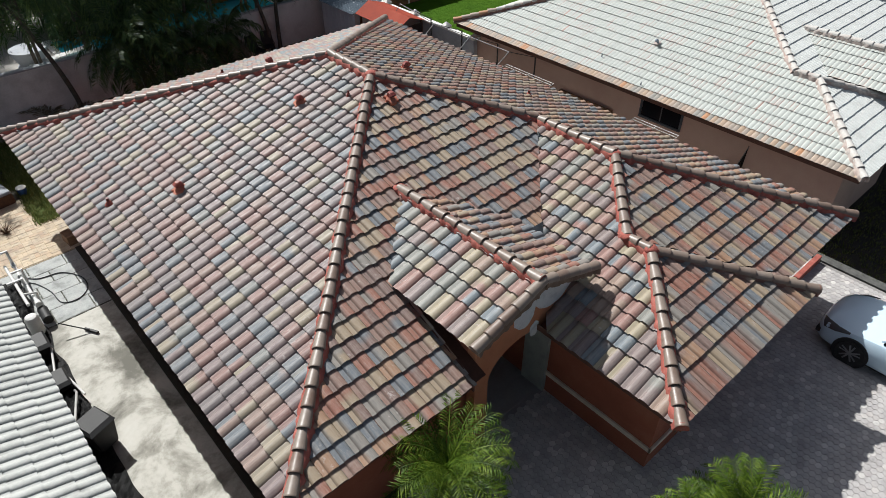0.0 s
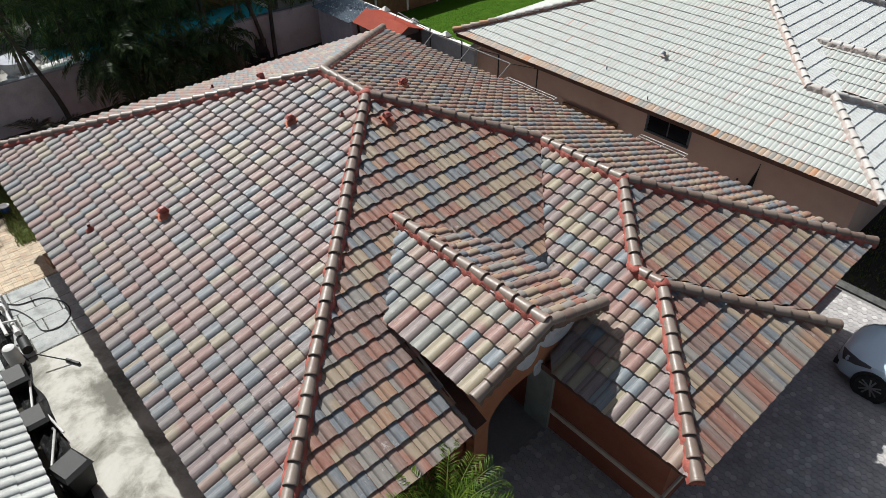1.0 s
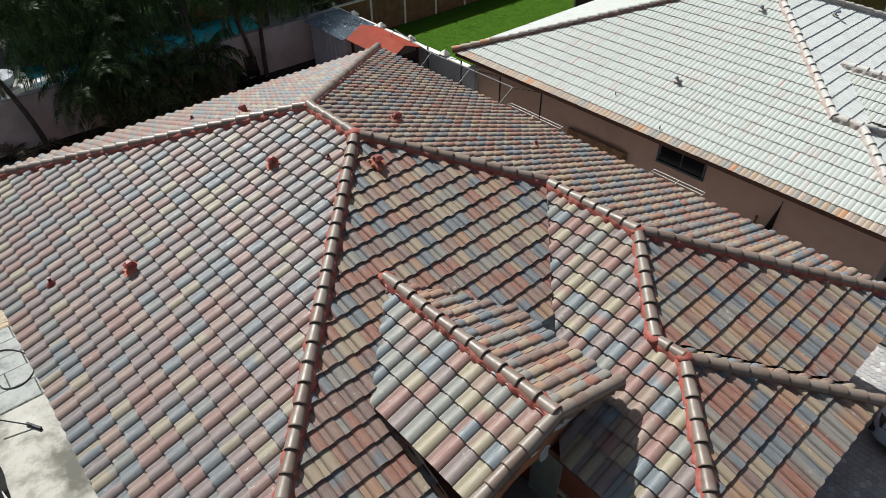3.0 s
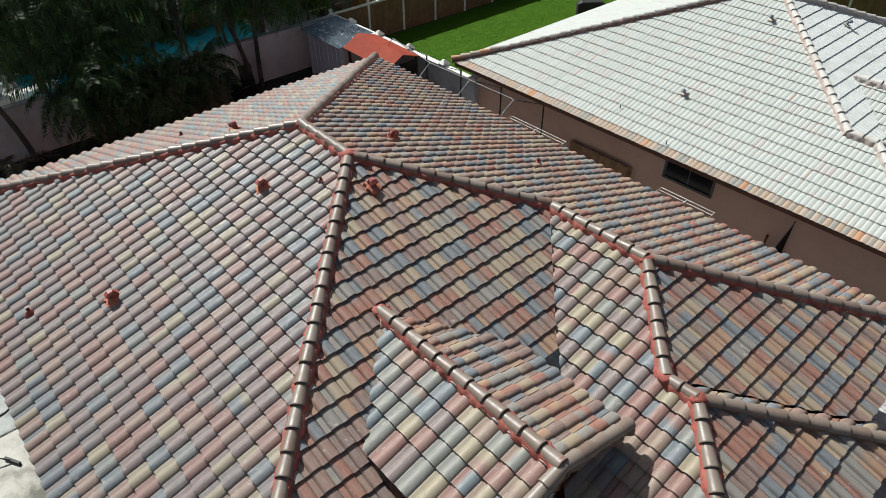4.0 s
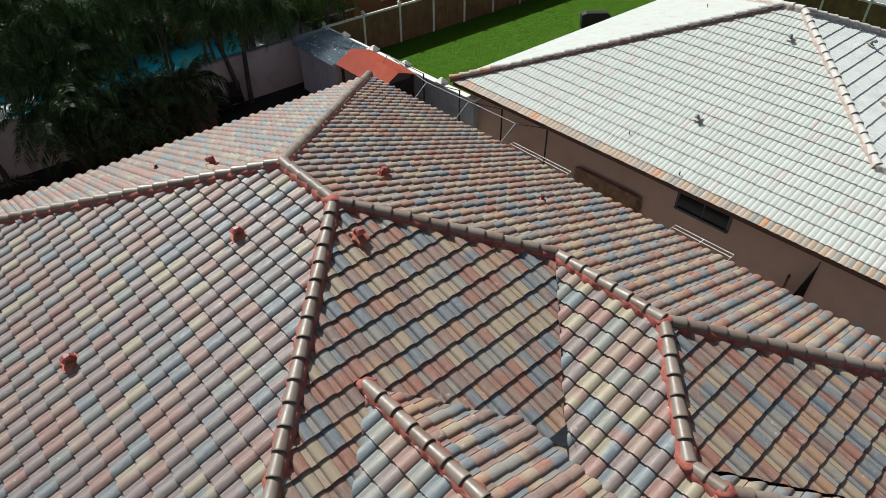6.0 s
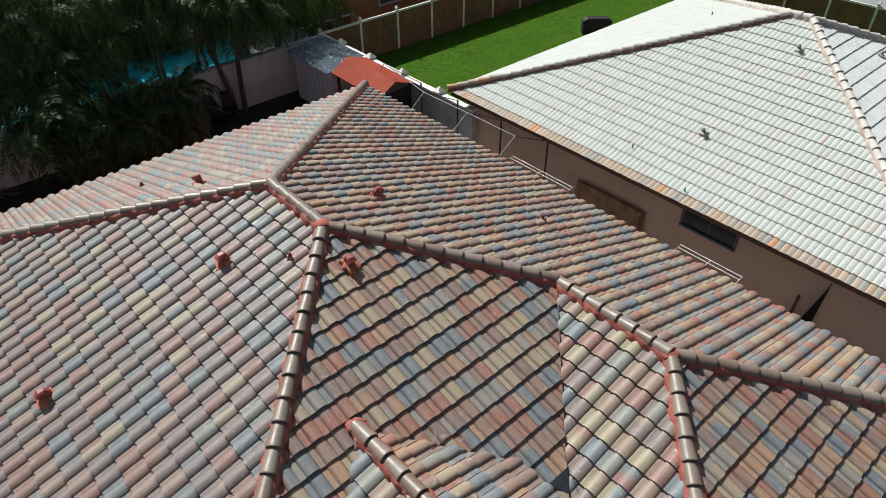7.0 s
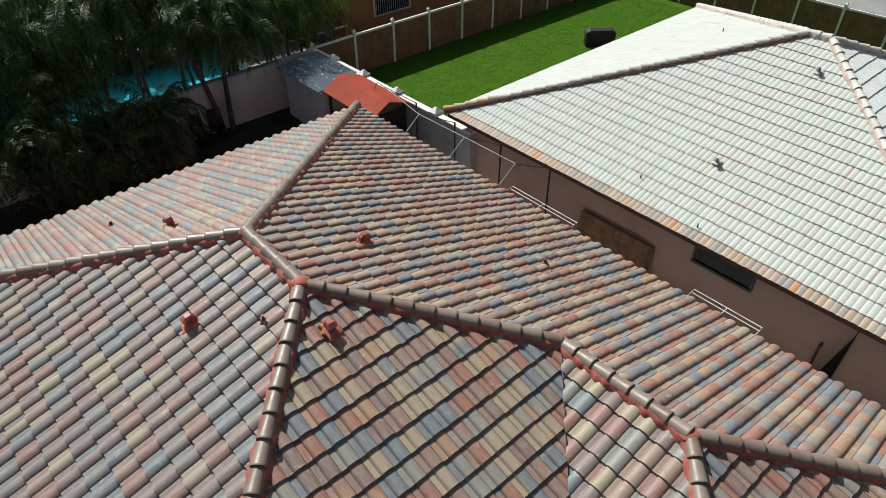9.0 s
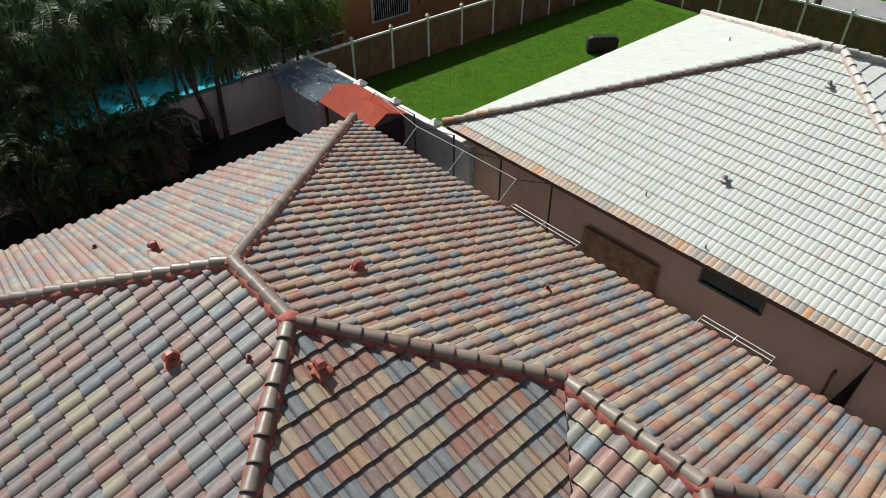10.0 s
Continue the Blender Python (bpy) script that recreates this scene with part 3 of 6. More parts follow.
slabs = bpy.data.objects["pavement_2"]
cells = []
y = 9.78
for r, hgt in enumerate((0.62, 0.58, 0.56, 0.54, 0.52)):
    x = -2.6 + (0.0 if r % 2 else -0.45)
    while x < 0.68:
        cells.append([(max(x, -2.6), y), (min(x + 0.95, 0.7), y), (min(x + 0.95, 0.7), y + hgt), (max(x, -2.6), y + hgt)])
        x += 0.95
    y += hgt
pavers(slabs, cells, M_GREY_PAVER, 0.05, 0.012, 0.020)
beige = bpy.data.objects["pavement_3"]
cells = []
rng_q = random.Random(8)
for i in range(22):
    for j in range(15):
        x0, y0 = -4.9 + i * 0.25, 12.68 + j * 0.246
        if x0 > 0.42:
            continue
        u, v = 0.125 + rng_q.uniform(-0.02, 0.02), 0.123 + rng_q.uniform(-0.02, 0.02)
        if (i + j) % 2:
            cells += [[(x0, y0), (x0 + u, y0), (x0 + u, y0 + 0.246), (x0, y0 + 0.246)], [(x0 + u, y0), (x0 + 0.25, y0), (x0 + 0.25, y0 + 0.246), (x0 + u, y0 + 0.246)]]
        else:
            cells += [[(x0, y0), (x0 + 0.25, y0), (x0 + 0.25, y0 + v), (x0, y0 + v)], [(x0, y0 + v), (x0 + 0.25, y0 + v), (x0 + 0.25, y0 + 0.246), (x0, y0 + 0.246)]]
cells.sort(key=lambda c: -c[0][0])
pavers(beige, cells, M_BEIGE_PAVER, 0.05, 0.005)
drive = bpy.data.objects["pavement_4"]
cells = []
for i in range(104):
    for j in range(74):
        cx, cy = 1.0 + i * 0.138, -8.7 + j * 0.122 + (0.061 if i % 2 else 0.0)
        if cy > 0.3 or cx > 15.3:
            continue
        cells.append([(cx + 0.086 * math.cos(k * math.pi / 3), cy + 0.071 * math.sin(k * math.pi / 3)) for k in range(6)])
cells.sort(key=lambda c: abs(c[0][0] - 11.2) + abs(c[0][1] + 4.6))
pavers(drive, cells, M_DRIVE_PAVER, 0.05, 0.004, 0.002)

# ---- the tiled house ----
house = thing("house", "single-storey stucco house with a new multicoloured tile hip roof", "house")
E3 = lambda x, y, z: Vector((x, y, EAVE + z))
W, LB, HALF = 14.04, 15.81, 7.02
TOP = PITCH * HALF
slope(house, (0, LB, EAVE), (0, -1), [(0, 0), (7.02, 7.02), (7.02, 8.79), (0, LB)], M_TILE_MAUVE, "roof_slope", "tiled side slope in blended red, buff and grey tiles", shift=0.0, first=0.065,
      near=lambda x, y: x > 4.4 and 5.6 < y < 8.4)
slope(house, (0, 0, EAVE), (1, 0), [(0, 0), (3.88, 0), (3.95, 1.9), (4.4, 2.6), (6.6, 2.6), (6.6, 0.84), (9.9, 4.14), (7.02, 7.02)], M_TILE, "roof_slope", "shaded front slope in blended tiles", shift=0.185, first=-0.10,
      near=lambda x, y: x > 3.6 and y > 2.6)
slope(house, (W, -2.36, EAVE), (0, 1), [(W, -2.36), (W, LB), (7.02, 8.79), (7.02, 7.02), (9.9, 4.14), (9.9, 1.78)], M_TILE, "roof_slope", "long far slope in blended tiles", shift=0.10, first=-0.047,
      near=lambda x, y: x < 9.5 and 5.0 < y < 8.4)
slope(house, (W, LB, EAVE), (-1, 0), [(W, LB), (0, LB), (7.02, 8.79)], M_TILE_ROSE, "roof_slope", "sunlit rear slope in blended tiles with the glare in their colour")
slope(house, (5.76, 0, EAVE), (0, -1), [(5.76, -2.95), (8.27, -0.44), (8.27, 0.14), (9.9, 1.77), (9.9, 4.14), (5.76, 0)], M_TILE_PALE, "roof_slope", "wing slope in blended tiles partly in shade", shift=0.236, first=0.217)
slope(house, (8.27, -2.36, EAVE), (1, 0), [(8.27, 0.14), (10.77, -2.36), (W, -2.36), (9.9, 1.78)], M_TILE, "roof_slope", "wing front slope in blended tiles", shift=0.227, first=-0.025)
slope(house, (5.76, -2.95, EAVE), (1, 0), [(5.76, -2.95), (10.77, -2.95), (8.265, -0.445)], M_TILE, "roof_slope", "garage front slope in blended tiles", shift=0.1, first=0.28)
slope(house, (10.77, -2.95, EAVE), (0, 1), [(10.77, -2.88), (10.77, -2.45), (8.27, 0.05), (8.27, -0.37)], M_TILE, "roof_slope", "narrow garage side slope in blended tiles")
DZ = EAVE + 1.47 - 1.62 * PITCH
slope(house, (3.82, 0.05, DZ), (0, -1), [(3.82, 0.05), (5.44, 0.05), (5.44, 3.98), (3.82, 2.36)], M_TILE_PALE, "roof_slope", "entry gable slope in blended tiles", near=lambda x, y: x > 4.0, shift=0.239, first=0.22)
slope(house, (7.06, 0.05, DZ), (0, 1), [(7.06, 0.05), (7.06, 2.34), (5.44, 3.96), (5.44, 0.05)], M_TILE, "roof_slope", "far entry gable slope in blended tiles")

CAP = cap_mesh(M_RIDGE)
ridges = part("ridge_line", boxm(6.99, 7.05, EAVE + TOP - 0.09, 7.05, 8.76, EAVE + TOP - 0.03), M_DECK, house, "half-round brown ridge tiles bedded in red mortar")
for a, b in (((-0.02, -0.02, 0), (7.02, 7.02, TOP)), ((-0.02, LB + 0.02, 0), (7.02, 8.79, TOP)), ((W + 0.02, LB + 0.02, 0), (7.02, 8.79, TOP)), ((9.9, 4.14, PITCH * 4.14), (7.02, 7.02, TOP)),
             ((7.02, 8.79, TOP), (7.02, 7.02, TOP)), ((9.9, 1.78, PITCH * 4.14), (9.9, 4.14, PITCH * 4.14)), ((W + 0.02, -2.38, 0), (9.9, 1.78, PITCH * 4.14)),
             ((8.27, 0.14, PITCH * 2.505), (9.9, 1.78, PITCH * 4.14)), ((8.27, -0.44, PITCH * 2.505), (8.27, 0.14, PITCH * 2.505)),
             ((5.74, -2.97, 0), (8.27, -0.44, PITCH * 2.505)), ((10.79, -2.97, 0), (8.27, -0.44, PITCH * 2.505)),
             ((5.44, 0.0, 1.47), (5.44, 4.0, 1.47))):
    cap_line(ridges, E3(*a), E3(*b), CAP, M_MORTAR_BROWN if a[0] == 10.79 else M_MORTAR, bare=a[0] == 10.79, plug=a[2] == 0 or a[1] == 0.0)
for at in ((7.02, 7.02, TOP + 0.03), (7.02, 8.79, TOP + 0.02), (9.9, 1.78, PITCH * 4.14 + 0.02), (8.27, 0.14, PITCH * 2.505 + 0.03), (8.27, -0.44, PITCH * 2.505 + 0.04), (9.9, 4.14, PITCH * 4.14), (5.44, 4.0, 1.46)):
    lump(ridges, E3(*at), 0.15, M_MORTAR)
# rakes of the entry gable
CAP_RAKE = cap_mesh(M_RIDGE, 0.10, 0.115)
cap_line(ridges, (3.80, 0.0, DZ - 0.01), (5.44, 0.0, DZ - 0.01 + 1.62 * PITCH), CAP_RAKE, M_RAKE_BED, wide=0.105)
cap_line(ridges, (7.08, 0.0, DZ - 0.01), (5.44, 0.0, DZ - 0.01 + 1.62 * PITCH), CAP_RAKE, M_RAKE_BED, wide=0.105)

# fascia boards and soffit
EDGE = [(0, 0), (3.9, 0), (3.9, 0.5), (5.76, 0.5), (5.76, -2.95), (10.77, -2.95), (10.77, -2.36), (W, -2.36), (W, LB), (0, LB)]
for p, q in zip(EDGE, EDGE[1:] + EDGE[:1]):
    d = (Vector(q) - Vector(p)).normalized()
    nrm = Vector((-d.y, d.x))
    a = Vector(p) + nrm * 0.06
    b = Vector(q) + nrm * 0.06
    bm = bmesh.new()
    prism(bm, [tuple(a), tuple(b), tuple(b + nrm * 0.03), tuple(a + nrm * 0.03)], EAVE - 0.20, EAVE - 0.06)
    bmesh.ops.recalc_face_normals(bm, faces=bm.faces)
    part("fascia", bm, M_FASCIA, house)
bm = bmesh.new()
prism(bm, [(x * 1.0, y) for x, y in [(0.1, 0.1), (3.8, 0.1), (3.8, 0.6), (5.86, 0.6), (5.86, -2.85), (10.67, -2.85), (10.67, -2.26), (13.94, -2.26), (13.94, 15.71), (0.1, 15.71)]], EAVE - 0.20, EAVE - 0.18)
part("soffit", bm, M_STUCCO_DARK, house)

# walls
for x0, y0, x1, y1, top in ((0.6, 0.6, 4.3, 0.8, 2.3), (0.6, 0.8, 0.8, 15.2, 2.3), (0.8, 15.0, 13.44, 15.2, 2.3), (13.24, -1.76, 13.44, 15.0, 2.3), (10.17, -1.76, 13.24, -1.56, 2.3),
                            (9.97, -2.15, 10.17, -1.56, 2.3), (6.56, -2.35, 10.17, -2.15, 2.3), (6.36, -2.35, 6.56, 1.8, 2.3), (4.5, 1.6, 6.36, 1.8, 2.3), (4.1, 0.8, 4.3, 1.8, 2.3)):
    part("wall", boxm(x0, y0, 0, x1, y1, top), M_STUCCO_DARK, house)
for x0, y0, x1, y1 in ((6.31, -2.40, 6.36, 0.28), (6.31, -2.40, 10.2, -2.35)):
    part("trim_band", boxm(x0, y0, 0.55, x1, y1, 0.66, 0.008), M_CREAM, house, "cream stucco band")
# entry gable front with its arch
out = [(4.15, 0.0), (4.5, 0.0), (4.5, 1.75)]
for k in range(13):
    a = math.pi - math.pi * k / 12
    out.append((5.4 + 0.9 * math.cos(a), 1.75 + 0.62 * math.sin(a)))
out += [(6.3, 1.75), (6.3, 0.0), (6.65, 0.0)]
lo_z = lambda x: EAVE + 1.47 - abs(x - 5.44) * PITCH - 0.09
out += [(6.65, lo_z(6.65)), (5.44, lo_z(5.44)), (4.15, lo_z(4.15))]
seen = []
for p in out:
    if not seen or (abs(p[0] - seen[-1][0]) + abs(p[1] - seen[-1][1])) > 1e-4:
        seen.append(p)
bm = bmesh.new()
fr = [bm.verts.new((x, 0.30, z)) for x, z in seen]
bk = [bm.verts.new((x, 0.52, z)) for x, z in seen]
bm.faces.new(fr)
bm.faces.new(bk[::-1])
for i in range(len(seen)):
    j = (i + 1) % len(seen)
    bm.faces.new((fr[i], bk[i], bk[j], fr[j]))
bmesh.ops.recalc_face_normals(bm, faces=bm.faces)
part("gable_wall", bm, M_STUCCO, house, "terracotta stucco gable over an arched entry")
for x0, x1 in ((4.15, 4.35), (6.45, 6.65)):
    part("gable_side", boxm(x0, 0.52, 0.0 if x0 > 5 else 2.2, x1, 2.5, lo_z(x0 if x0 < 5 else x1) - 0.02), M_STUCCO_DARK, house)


def patch(owner, cx, cz, r, y, material, seed, sx=1.0, sz=1.0, ragged=1.0):
    """A thin uneven skim of bare plaster on a wall that faces -y."""
    bm = bmesh.new()
    ring = []
    for k in range(26):
        a = k * math.tau / 26
        rr = r * (1 + ragged * 0.35 * noise.noise((math.cos(a) * 1.5 + seed, math.sin(a) * 1.5, seed)) + ragged * 0.15 * noise.noise((math.cos(a) * 5, math.sin(a) * 5 + seed, 2)))
        ring.append((cx + rr * sx * math.cos(a), cz + rr * sz * math.sin(a)))
    f = [bm.verts.new((x, y, z)) for x, z in ring]
    b = [bm.verts.new((x, y + 0.008, z)) for x, z in ring]
    bm.faces.new(f)
    for i in range(26):
        bm.faces.new((f[i], b[i], b[(i + 1) % 26], f[(i + 1) % 26]))
    bmesh.ops.recalc_face_normals(bm, faces=bm.faces)
    return part("plaster_patch", bm, material, owner, "bare grey-white plaster patch")


patch(house, 5.42, EAVE + 0.48, 0.34, 0.293, M_PLASTER, 3.0, 0.9, 1.1, 0.35)
patch(house, 6.22, EAVE + 0.56, 0.62, 0.289, M_PLASTER, 5.0, 0.85, 0.5, 0.4)
patch(house, 5.74, EAVE - 0.12, 0.15, 0.286, M_PLASTER, 7.0, 0.9, 1.3, 0.6)
patch(house, 4.20, EAVE + 0.55, 0.09, 0.292, M_PLASTER, 9.0)
part("pier", boxm(6.28, 0.286, 0, 6.67, 0.92, 1.95), M_PLASTER_DARK, house, "unpainted grey rendered entry pier")
# valley tray and pink flashing where the gable's far eave runs out on the slope
on_front = lambda x, y, h: (x, y, EAVE + PITCH * y + h)
bm = bmesh.new()
bm.faces.new([bm.verts.new(on_front(x, y, 0.045)) for x, y in ((7.18, 1.84), (7.35, 1.58), (7.62, 1.83))])
bmesh.ops.solidify(bm, geom=bm.faces[:], thickness=0.012)
part("valley_tray", bm, M_WINDOW_FRAME, house, "dark grey metal valley tray")
bm = bmesh.new()
lo_f = [on_front(x, y, 0.04) for x, y in ((7.61, 1.78), (7.52, 1.60), (7.45, 1.44), (7.38, 1.28))]
hi_f = [on_front(x - 0.03, y, 0.115) for x, y in ((7.61, 1.78), (7.52, 1.60), (7.45, 1.44), (7.38, 1.28))]
a_, b_ = [bm.verts.new(p) for p in lo_f], [bm.verts.new(p) for p in hi_f]
for k in range(3):
    bm.faces.new((a_[k], a_[k + 1], b_[k + 1], b_[k]))
bmesh.ops.solidify(bm, geom=bm.faces[:], thickness=0.012)
part("flashing", bm, M_MORTAR_PALE, house, "pinkish mortared flashing upstand")
# flashing strip beside the gable
bm = bmesh.new()
vs = [bm.verts.new(p) for p in ((3.87, 0.02, EAVE - 0.02), (4.14, 0.02, EAVE + 0.0), (4.14, 2.5, EAVE + 0.9), (3.87, 2.5, EAVE + 0.87))]
bm.faces.new(vs)
bmesh.ops.solidify(bm, geom=bm.faces[:], thickness=0.02)
part("flashing", bm, M_FASCIA, house, "dark metal flashing beside the entry gable")


# ---- roof vents ----
M_APRON = blotchy("orange_red_mortar", (0.44, 0.14, 0.085, 1), (0.30, 0.085, 0.055, 1), (0.52, 0.24, 0.17, 1), 6, 40, 0.8, 0.6, 0.012)
M_BLACK_VENT = blotchy("vent_mouth_shade", (0.05, 0.015, 0.012, 1), (0.03, 0.01, 0.01, 1), (0.08, 0.02, 0.02, 1), 9, 60, 0.8)


def on_slope(kind, x, y):
    """A frame on one of the main slopes: y up the slope, z out of it."""
    A, o = {"side": ((0, -1, 0), (0, 0)), "front": ((1, 0, 0), (0, 0)), "far": ((0, 1, 0), (W, 0)), "rear": ((-1, 0, 0), (0, LB))}[kind]
    A = Vector(A)
    U = Vector((-A.y, A.x, 0))
    up = (U + Vector((0, 0, PITCH))).normalized()
    z = EAVE + PITCH * (Vector((x - o[0], y - o[1], 0)).dot(U))
    m = Matrix((A, up, A.cross(up))).transposed().to_4x4()
    m.translation = (x, y, z)
    return m


def goose_vent(m, scale=1.0):
    v = thing("roof_vent", "red-painted metal hooded roof vent set in red mortar", "roof vent", m, "vents on the tiled roof")
    v.scale = (scale,) * 3
    # ragged mortar apron, wider towards the eave
    bm = bmesh.new()
    rim = []
    for k in range(22):
        a = k * math.tau / 22
        r = 0.17 + 0.09 * noise.noise((math.cos(a) * 2 + m.translation.x, math.sin(a) * 2, m.translation.y))
        cx, cy = math.cos(a), math.sin(a)
        q = r / max(abs(cx), abs(cy)) ** 0.6
        rim.append((q * cx, -0.03 + q * cy * (1.25 if cy < 0 else 1.0)))
    lo = [bm.verts.new((x, y, -0.03)) for x, y in rim]
    mid = [bm.verts.new((x * 0.93, y * 0.93, 0.040)) for x, y in rim]
    hi = [bm.verts.new((x * 0.5, y * 0.45, 0.075)) for x, y in rim]
    for p, q in ((lo, mid), (mid, hi)):
        for k in range(22):
            bm.faces.new((p[k], p[(k + 1) % 22], q[(k + 1) % 22], q[k]))
    bm.faces.new(hi)
    part("mortar_skirt", bm, M_APRON, v, "orange-red smeared mortar", True, 50)
    # square neck bent into a hood that opens towards the eave
    bm = bmesh.new()
    sec = []
    for y, z, w, h, tip in ((0.055, 0.03, 0.075, 0.075, 0), (0.05, 0.12, 0.075, 0.075, 10), (0.03, 0.165, 0.08, 0.075, 45), (-0.025, 0.175, 0.09, 0.07, 85), (-0.085, 0.15, 0.105, 0.066, 118)):
        ca, sa = math.cos(radians(tip)), math.sin(radians(tip))
        pts = [(-w, -h * 0.6), (-w * 0.6, -h), (w * 0.6, -h), (w, -h * 0.6), (w, h * 0.6), (w * 0.6, h), (-w * 0.6, h), (-w, h * 0.6)]
        sec.append([bm.verts.new((px_, y + q * ca, z + q * sa)) for px_, q in pts])
    for a, b in zip(sec, sec[1:]):
        for i in range(8):
            bm.faces.new((a[i], b[i], b[(i + 1) % 8], a[(i + 1) % 8]))
    bmesh.ops.recalc_face_normals(bm, faces=bm.faces)
    lip = [p.co.copy() for p in sec[-1]]
    part("hood", bm, M_VENT, v)
    # dark plate closes the hood; the hollow's shade is its colour
    inner = bmesh.new()
    inner.faces.new([inner.verts.new((p.x * 0.92, p.y + 0.012, 0.155 + (p.z - 0.15) * 0.92)) for p in lip])
    bmesh.ops.solidify(inner, geom=inner.faces[:], thickness=0.006)
    part("mouth", inner, M_BLACK_VENT, v, "dark plate for the shaded vent mouth")
    return v


def pipe_vent(m, h=0.13, r=0.034):
    """A stub that stands upright whatever the slope."""
    v = thing("vent_pipe", "short dark red plumbing vent pipe through the tiles", "vent pipe", Matrix.Translation(m.translation), "vent pipes on the tiled roof")
    bm = bmesh.new()
    tube(bm, [(0, 0, 0.0), (0, 0, h), (0, 0, h + 0.025)], [r, r, r * 1.25], 12)
    part("pipe", bm, M_PIPE_RED, v, "", True)
    bm = bmesh.new()
    tube(bm, [(0, 0, -0.03), (0, 0, 0.05), (0, 0, 0.075)], [2.8 * r, 1.8 * r, 1.1 * r], 12)
    for q in bm.verts:
        q.co.x += 0.03 * noise.noise(q.co * 9 + m.translation)
        q.co.y += 0.03 * noise.noise(q.co * 9 + m.translation * 2)
    part("mortar_skirt", bm, M_MORTAR, v, "", True)
    return v


M_PIPE_RED = blotchy("dark_red_painted_pipe", (0.12, 0.025, 0.02, 1), (0.05, 0.014, 0.012, 1), (0.2, 0.05, 0.04, 1), 14, 60, 0.5)
for k, x, y in (("side", 2.27, 8.19), ("side", 5.53, 7.95), ("front", 6.95, 6.20), ("far", 8.78, 7.92), ("rear", 6.42, 11.0)):
    goose_vent(on_slope(k, x, y), 0.86)
for k, x, y, h, r in (("side", 0.94, 9.5, 0.13, 0.034), ("side", 6.28, 6.95, 0.11, 0.02), ("far", 11.84, 6.11, 0.13, 0.034), ("rear", 5.72, 12.82, 0.11, 0.032)):
    pipe_vent(on_slope(k, x, y), h, r)

# ---- the white-roofed neighbour ----
neighbour = thing("house", "single-storey pinkish stucco house with a white-coated tile roof", "house")
NX, NR, NF, NB = 15.85, 23.0, -1.2, 13.7
NT = PITCH * (NR - NX)
slope(neighbour, (NX, NB, EAVE), (0, -1), [(NX, NB), (NX, -1.9), (18.6, 0.85), (18.6, 1.55), (NR, 5.95), (NR, 6.55)], M_WHITE_TILE, "roof_slope", "white-coated slope with a bare terracotta first course", first=-0.09,
      near=lambda x, y: x < 17.8 and 3.5 < y < 9.2 and x > 16.3, eave_mat=M_BARE_TILE, kind=ROMAN_TILE)
slope(neighbour, (NX, NF, EAVE), (1, 0), [(18.6, 1.55), (21.35, NF), (30.15, NF), (NR, 5.95)], M_FRONT_COAT, "roof_slope", "white-coated smooth front slope with extra light in its white", kind=ROMAN_TILE)
slope(neighbour, (30.15, NB, EAVE), (-1, 0), [(30.15, NB), (NX, NB), (NR, 6.55)], M_WHITE_TILE, "roof_slope", "white-coated rear slope", kind=ROMAN_TILE)
slope(neighbour, (NX, -1.9, EAVE), (1, 0), [(NX, -1.9), (21.35, -1.9), (18.6, 0.85)], M_FRONT_COAT, "roof_slope", "white-coated small front slope with extra light in its white", kind=ROMAN_TILE)
slope(neighbour, (21.35, -1.9, EAVE), (0, 1), [(21.35, -1.9), (21.35, NF), (18.6, 1.55), (18.6, 0.85)], M_WHITE_TILE, "roof_slope", "white-coated narrow side slope", kind=ROMAN_TILE)
slope(neighbour, (30.15, NF, EAVE), (0, 1), [(30.15, NF), (30.15, NB), (NR, 6.55), (NR, 5.95)], M_WHITE_TILE, "roof_slope", "white-coated far slope", kind=ROMAN_TILE)
NDZ = EAVE + 1.38 - 1.62 * PITCH
slope(neighbour, (19.66, NF, NDZ), (0, -1), [(19.66, NF), (21.28, NF), (21.28, 2.6), (19.66, 0.98)], M_WHITE_TILE, "roof_slope", "white-coated entry gable slope", kind=ROMAN_TILE)
slope(neighbour, (22.90, NF, NDZ), (0, 1), [(22.90, NF), (22.90, 0.98), (21.28, 2.6), (21.28, NF)], M_WHITE_TILE, "roof_slope", "white-coated far entry gable slope", kind=ROMAN_TILE)
NCAP = cap_mesh(M_WHITE_RIDGE, 0.088, 0.104)
nridge = part("ridge_line", boxm(NR - 0.03, 5.98, EAVE + NT - 0.09, NR + 0.03, 6.52, EAVE + NT - 0.03), M_DECK, neighbour, "white-coated half-round ridge tiles in pale mortar")
for a, b in (((NX, NB, 0), (NR, 6.55, NT)), ((30.15, NB, 0), (NR, 6.55, NT)), ((NR, 5.95, NT), (NR, 6.55, NT)), ((18.6, 1.55, 2.75 * PITCH), (NR, 5.95, NT)), ((30.15, NF, 0), (NR, 5.95, NT)),
             ((18.6, 0.85, 2.75 * PITCH), (18.6, 1.55, 2.75 * PITCH)), ((NX, -1.9, 0), (18.6, 0.85, 2.75 * PITCH)), ((21.35, -1.9, 0), (18.6, 0.85, 2.75 * PITCH)), ((21.28, NF, 1.38), (21.28, 2.6, 1.38))):
    cap_line(nridge, E3(*a), E3(*b), NCAP, M_MORTAR_BROWN if a == (NX, NB, 0) else M_MORTAR_ROSE if a == (18.6, 1.55, 2.75 * PITCH) else M_MORTAR_PALE, wide=0.116)
